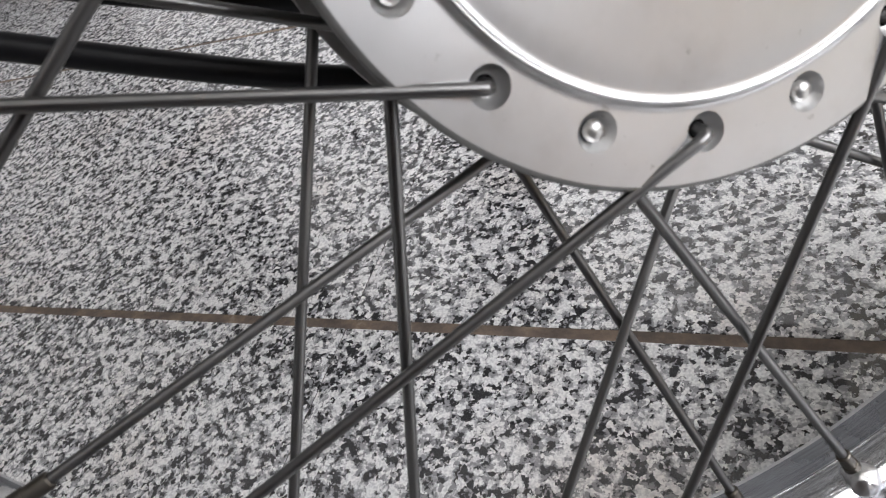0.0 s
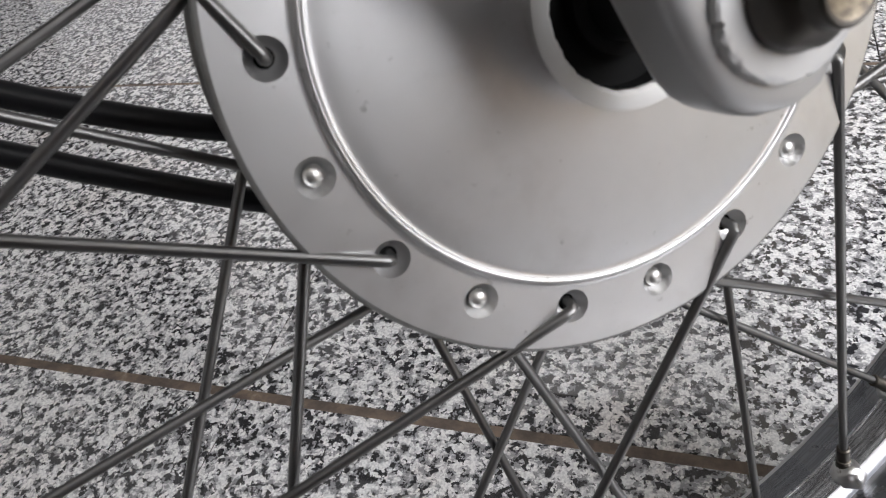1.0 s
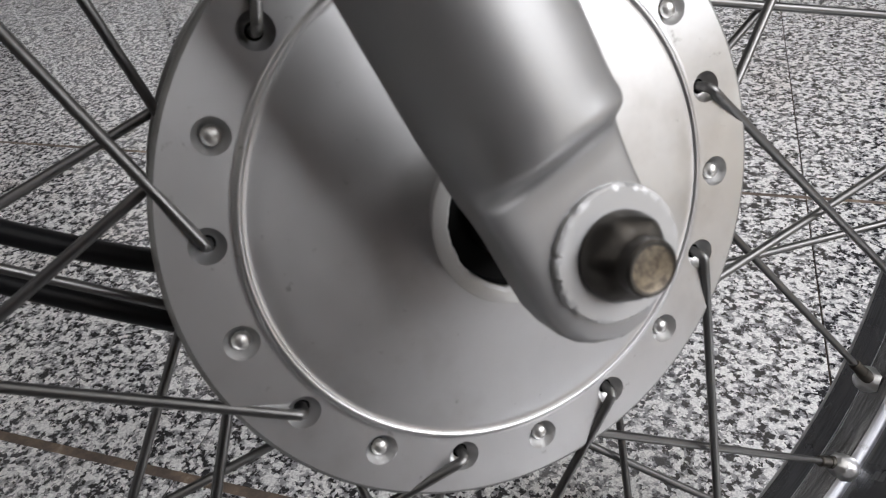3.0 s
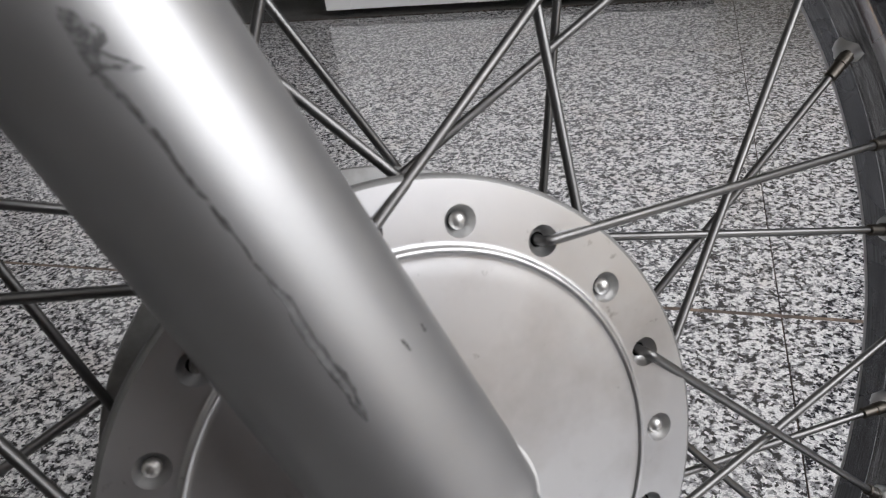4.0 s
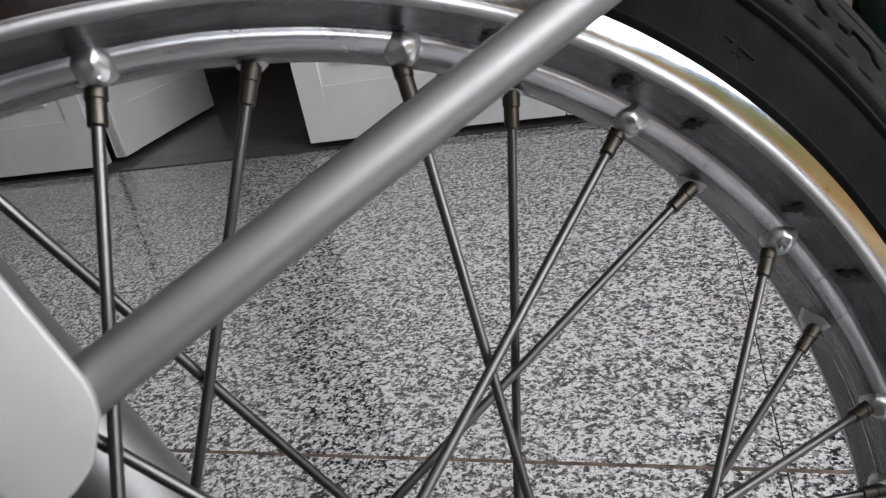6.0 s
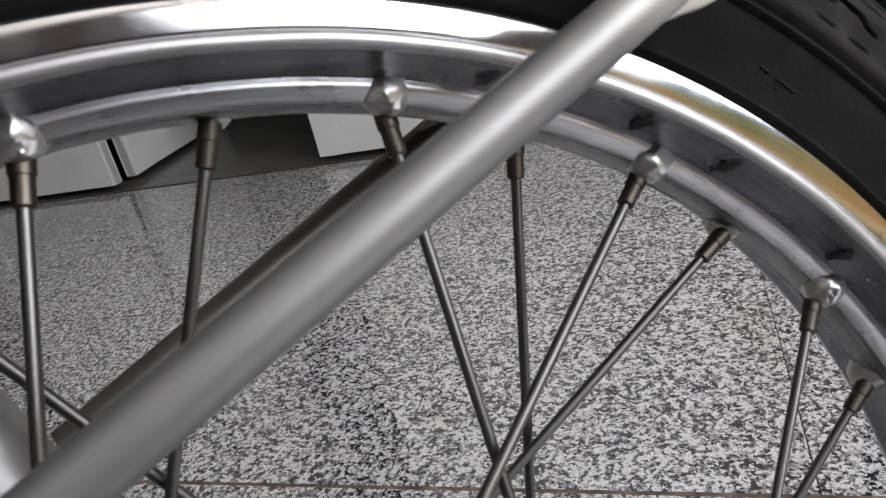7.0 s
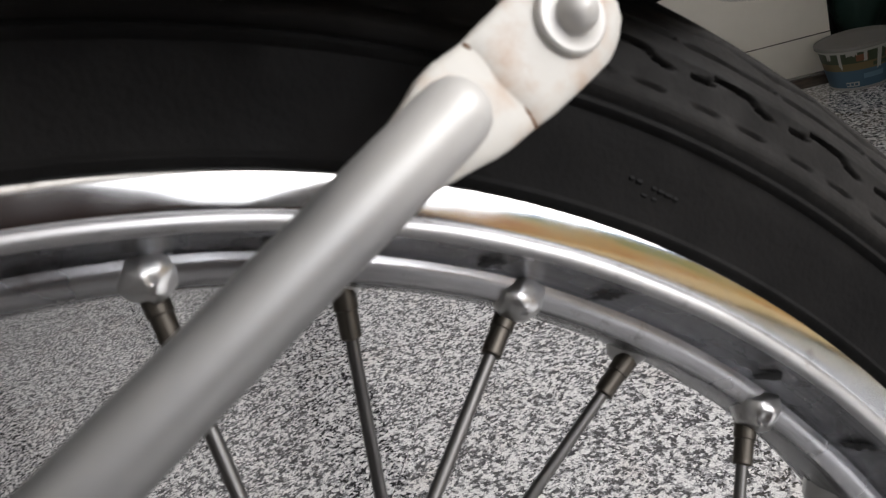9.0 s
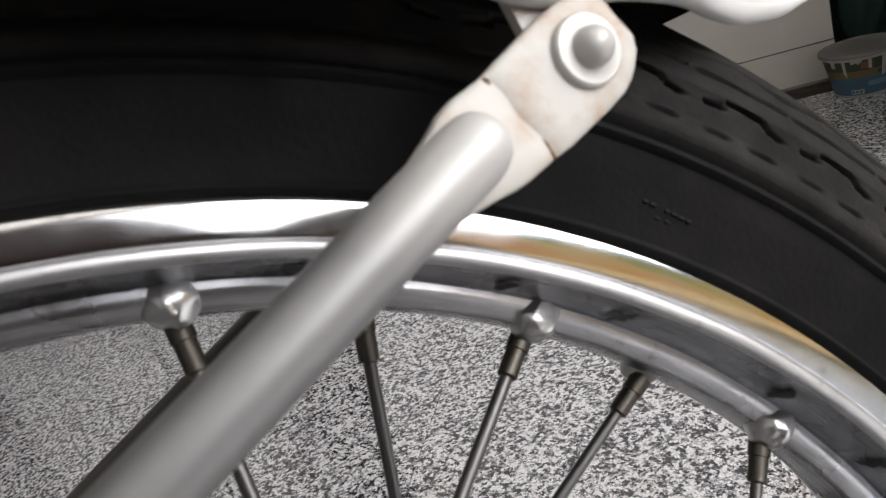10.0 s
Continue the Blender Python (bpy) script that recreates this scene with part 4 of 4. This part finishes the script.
for side in (1, -1):
    tab = plate(bmesh.new(), [(0.1250, 0.192), (0.126, 0.186), (0.131, 0.186), (0.1345, 0.193), (0.133, 0.212), (0.1238, 0.213)], -0.0492 * side, -0.0470 * side)
    part("fender_tab", tab, lug_paint, fender, "off-white mounting tab with rust")

# Brake and speedometer cables leaving the far side of the hub
for p0, p1, p2, p3 in (((-0.040, 0.047, -0.0193), (-0.075, 0.0434, -0.0125), (-0.105, 0.041, 0.0041), (-0.26, 0.0574, 0.1261)),
                       ((-0.040, 0.0447, -0.0455), (-0.076, 0.047, -0.0354), (-0.108, 0.0505, -0.0055), (-0.27, 0.062, 0.1078))):
    pts = bezier(p0, p1, p2, p3, 40)
    cable = part("cable", tube(bmesh.new(), pts, 0.0035, 14), cable_black, bike, "black rubber-sheathed control cable")
    part("sleeve", tube(bmesh.new(), [pts[21]] + pts[21:38], [0.0036, 0.0043] + [0.0041] * 15 + [0.0037], 14), cable_black, cable, "thicker black rubber sleeve")
    part("ferrule", tube(bmesh.new(), pts[:7], [0.0042] * 6 + [0.0036], 14), cable_black, cable, "black ferrule beside the hub")

# ---- the bucket beside the cream wall ----
bucket = thing("paint_bucket", ROOM @ pose(0.478, 1.532, 0.0) @ Matrix.Scale(0.72, 4), "small white plastic paint bucket with drips and a coloured label", "bucket")
b = bmesh.new()


def turned_z(bm, profile, steps=48):
    rings = [[bm.verts.new((r * math.cos(math.tau * i / steps), r * math.sin(math.tau * i / steps), z)) for r, z in profile] for i in range(steps)]
    for i in range(steps):
        p, q = rings[i], rings[(i + 1) % steps]
        for j in range(len(profile) - 1):
            bm.faces.new((p[j], p[j + 1], q[j + 1], q[j]))
    return bm


part("body", turned_z(b, [(0.0, 0.0), (0.067, 0.0), (0.070, 0.004), (0.094, 0.118), (0.092, 0.118), (0.068, 0.006), (0, 0.006)]), plastic_white, bucket)
part("lid", turned_z(bmesh.new(), [(0.0, 0.1175), (0.078, 0.1180), (0.087, 0.1195), (0.090, 0.1225), (0.0985, 0.1225), (0.1005, 0.1205), (0.1005, 0.1125), (0.0955, 0.1115)]), lid_plastic, bucket, "dusty white lid")
for z0, z1, mat, nm in ((0.008, 0.056, label_blue, "blue"), (0.056, 0.076, label_yellow, "ochre yellow"), (0.076, 0.104, label_green, "dark green")):
    r0, r1 = 0.0701 + 0.2105 * (z0 - 0.004), 0.0701 + 0.2105 * (z1 - 0.004)
    part("label_band", turned_z(bmesh.new(), [(r0 + 0.0003, z0), (r1 + 0.0003, z1)]), mat, bucket, nm + " printed label band")


def on_side(name, g0, g1, z0, z1, lift, mat, text, ragged=0.0, seed=1):
    """A thin patch wrapped round the bucket's side; ragged gives it a dripping lower edge."""
    rd = random.Random(seed)
    n = max(4, int((g1 - g0) / 2))
    grid = []
    for i in range(n + 1):
        g = radians(g0 + (g1 - g0) * i / n)
        low = z0 + ragged * rd.random() ** 2
        col = []
        for t in (0.0, 0.08, 0.5, 1.0):
            z = low + (z1 - low) * t
            r = 0.0701 + 0.2105 * (z - 0.004) + lift * (1.4 if t == 0.08 else 1.0 if t else 0.2)
            col.append((r * math.cos(g), r * math.sin(g), z))
        grid.append(col)
    ob = share(name, grid_mesh(name, np.array(grid), False, mat), bucket)
    tagged(ob, text)


for g, w, low, n in ((-131, 5, 0.060, 2), (-112, 16, 0.094, 3), (-92, 5, 0.078, 4), (-70, 7, 0.046, 5), (-55, 20, 0.096, 6), (-30, 6, 0.070, 7), (-150, 8, 0.085, 8), (20, 8, 0.06, 9)):
    on_side("paint_drip", g - w / 2, g + w / 2, low, 0.1135, 0.0012, plastic_white, "dried white paint drip", 0.010, n)
for g0, g1, z0, z1, mat, text in ((-106, -88, 0.080, 0.098, label_red, "brown-red printed patch"), (-60, -35, 0.078, 0.098, label_red, "brown-red printed patch"), (-128, -104, 0.011, 0.024, plastic_white, "small white printed panel"), (-96, -60, 0.030, 0.044, label_pale, "pale blue printed patch"), (-80, -45, 0.060, 0.071, label_green, "dark green printed patch")):
    on_side("label_patch", g0, g1, z0, z1, 0.0006, mat, text)
for i in range(3):
    on_side("label_print", -127 + 7.5 * i, -122 + 7.5 * i, 0.014, 0.021, 0.0009, label_blue, "small blue printed bar")

# A dark crumpled bag in the opening behind the bucket
b = bmesh.new()
bmesh.ops.create_icosphere(b, subdivisions=4, radius=1.0)
for v in b.verts:
    n = v.co.normalized()
    f = 1 + 0.16 * noise.noise(n * 2.1) + 0.10 * (1 - abs(noise.noise(n * 4.3 + Vector((3, 1, 7))))) + 0.05 * noise.noise(n * 11)
    v.co = Vector((n.x * 0.050 * f, n.y * 0.050 * f, max(0.0, 0.135 + n.z * 0.130 * f)))
bag = new("bag", mesh_of(b, "bag", bag_plastic))
bag.matrix_world = ROOM @ pose(0.548, 1.765, 0.003)
tagged(bag, "dark green crumpled plastic bag in the dim opening", "bag")
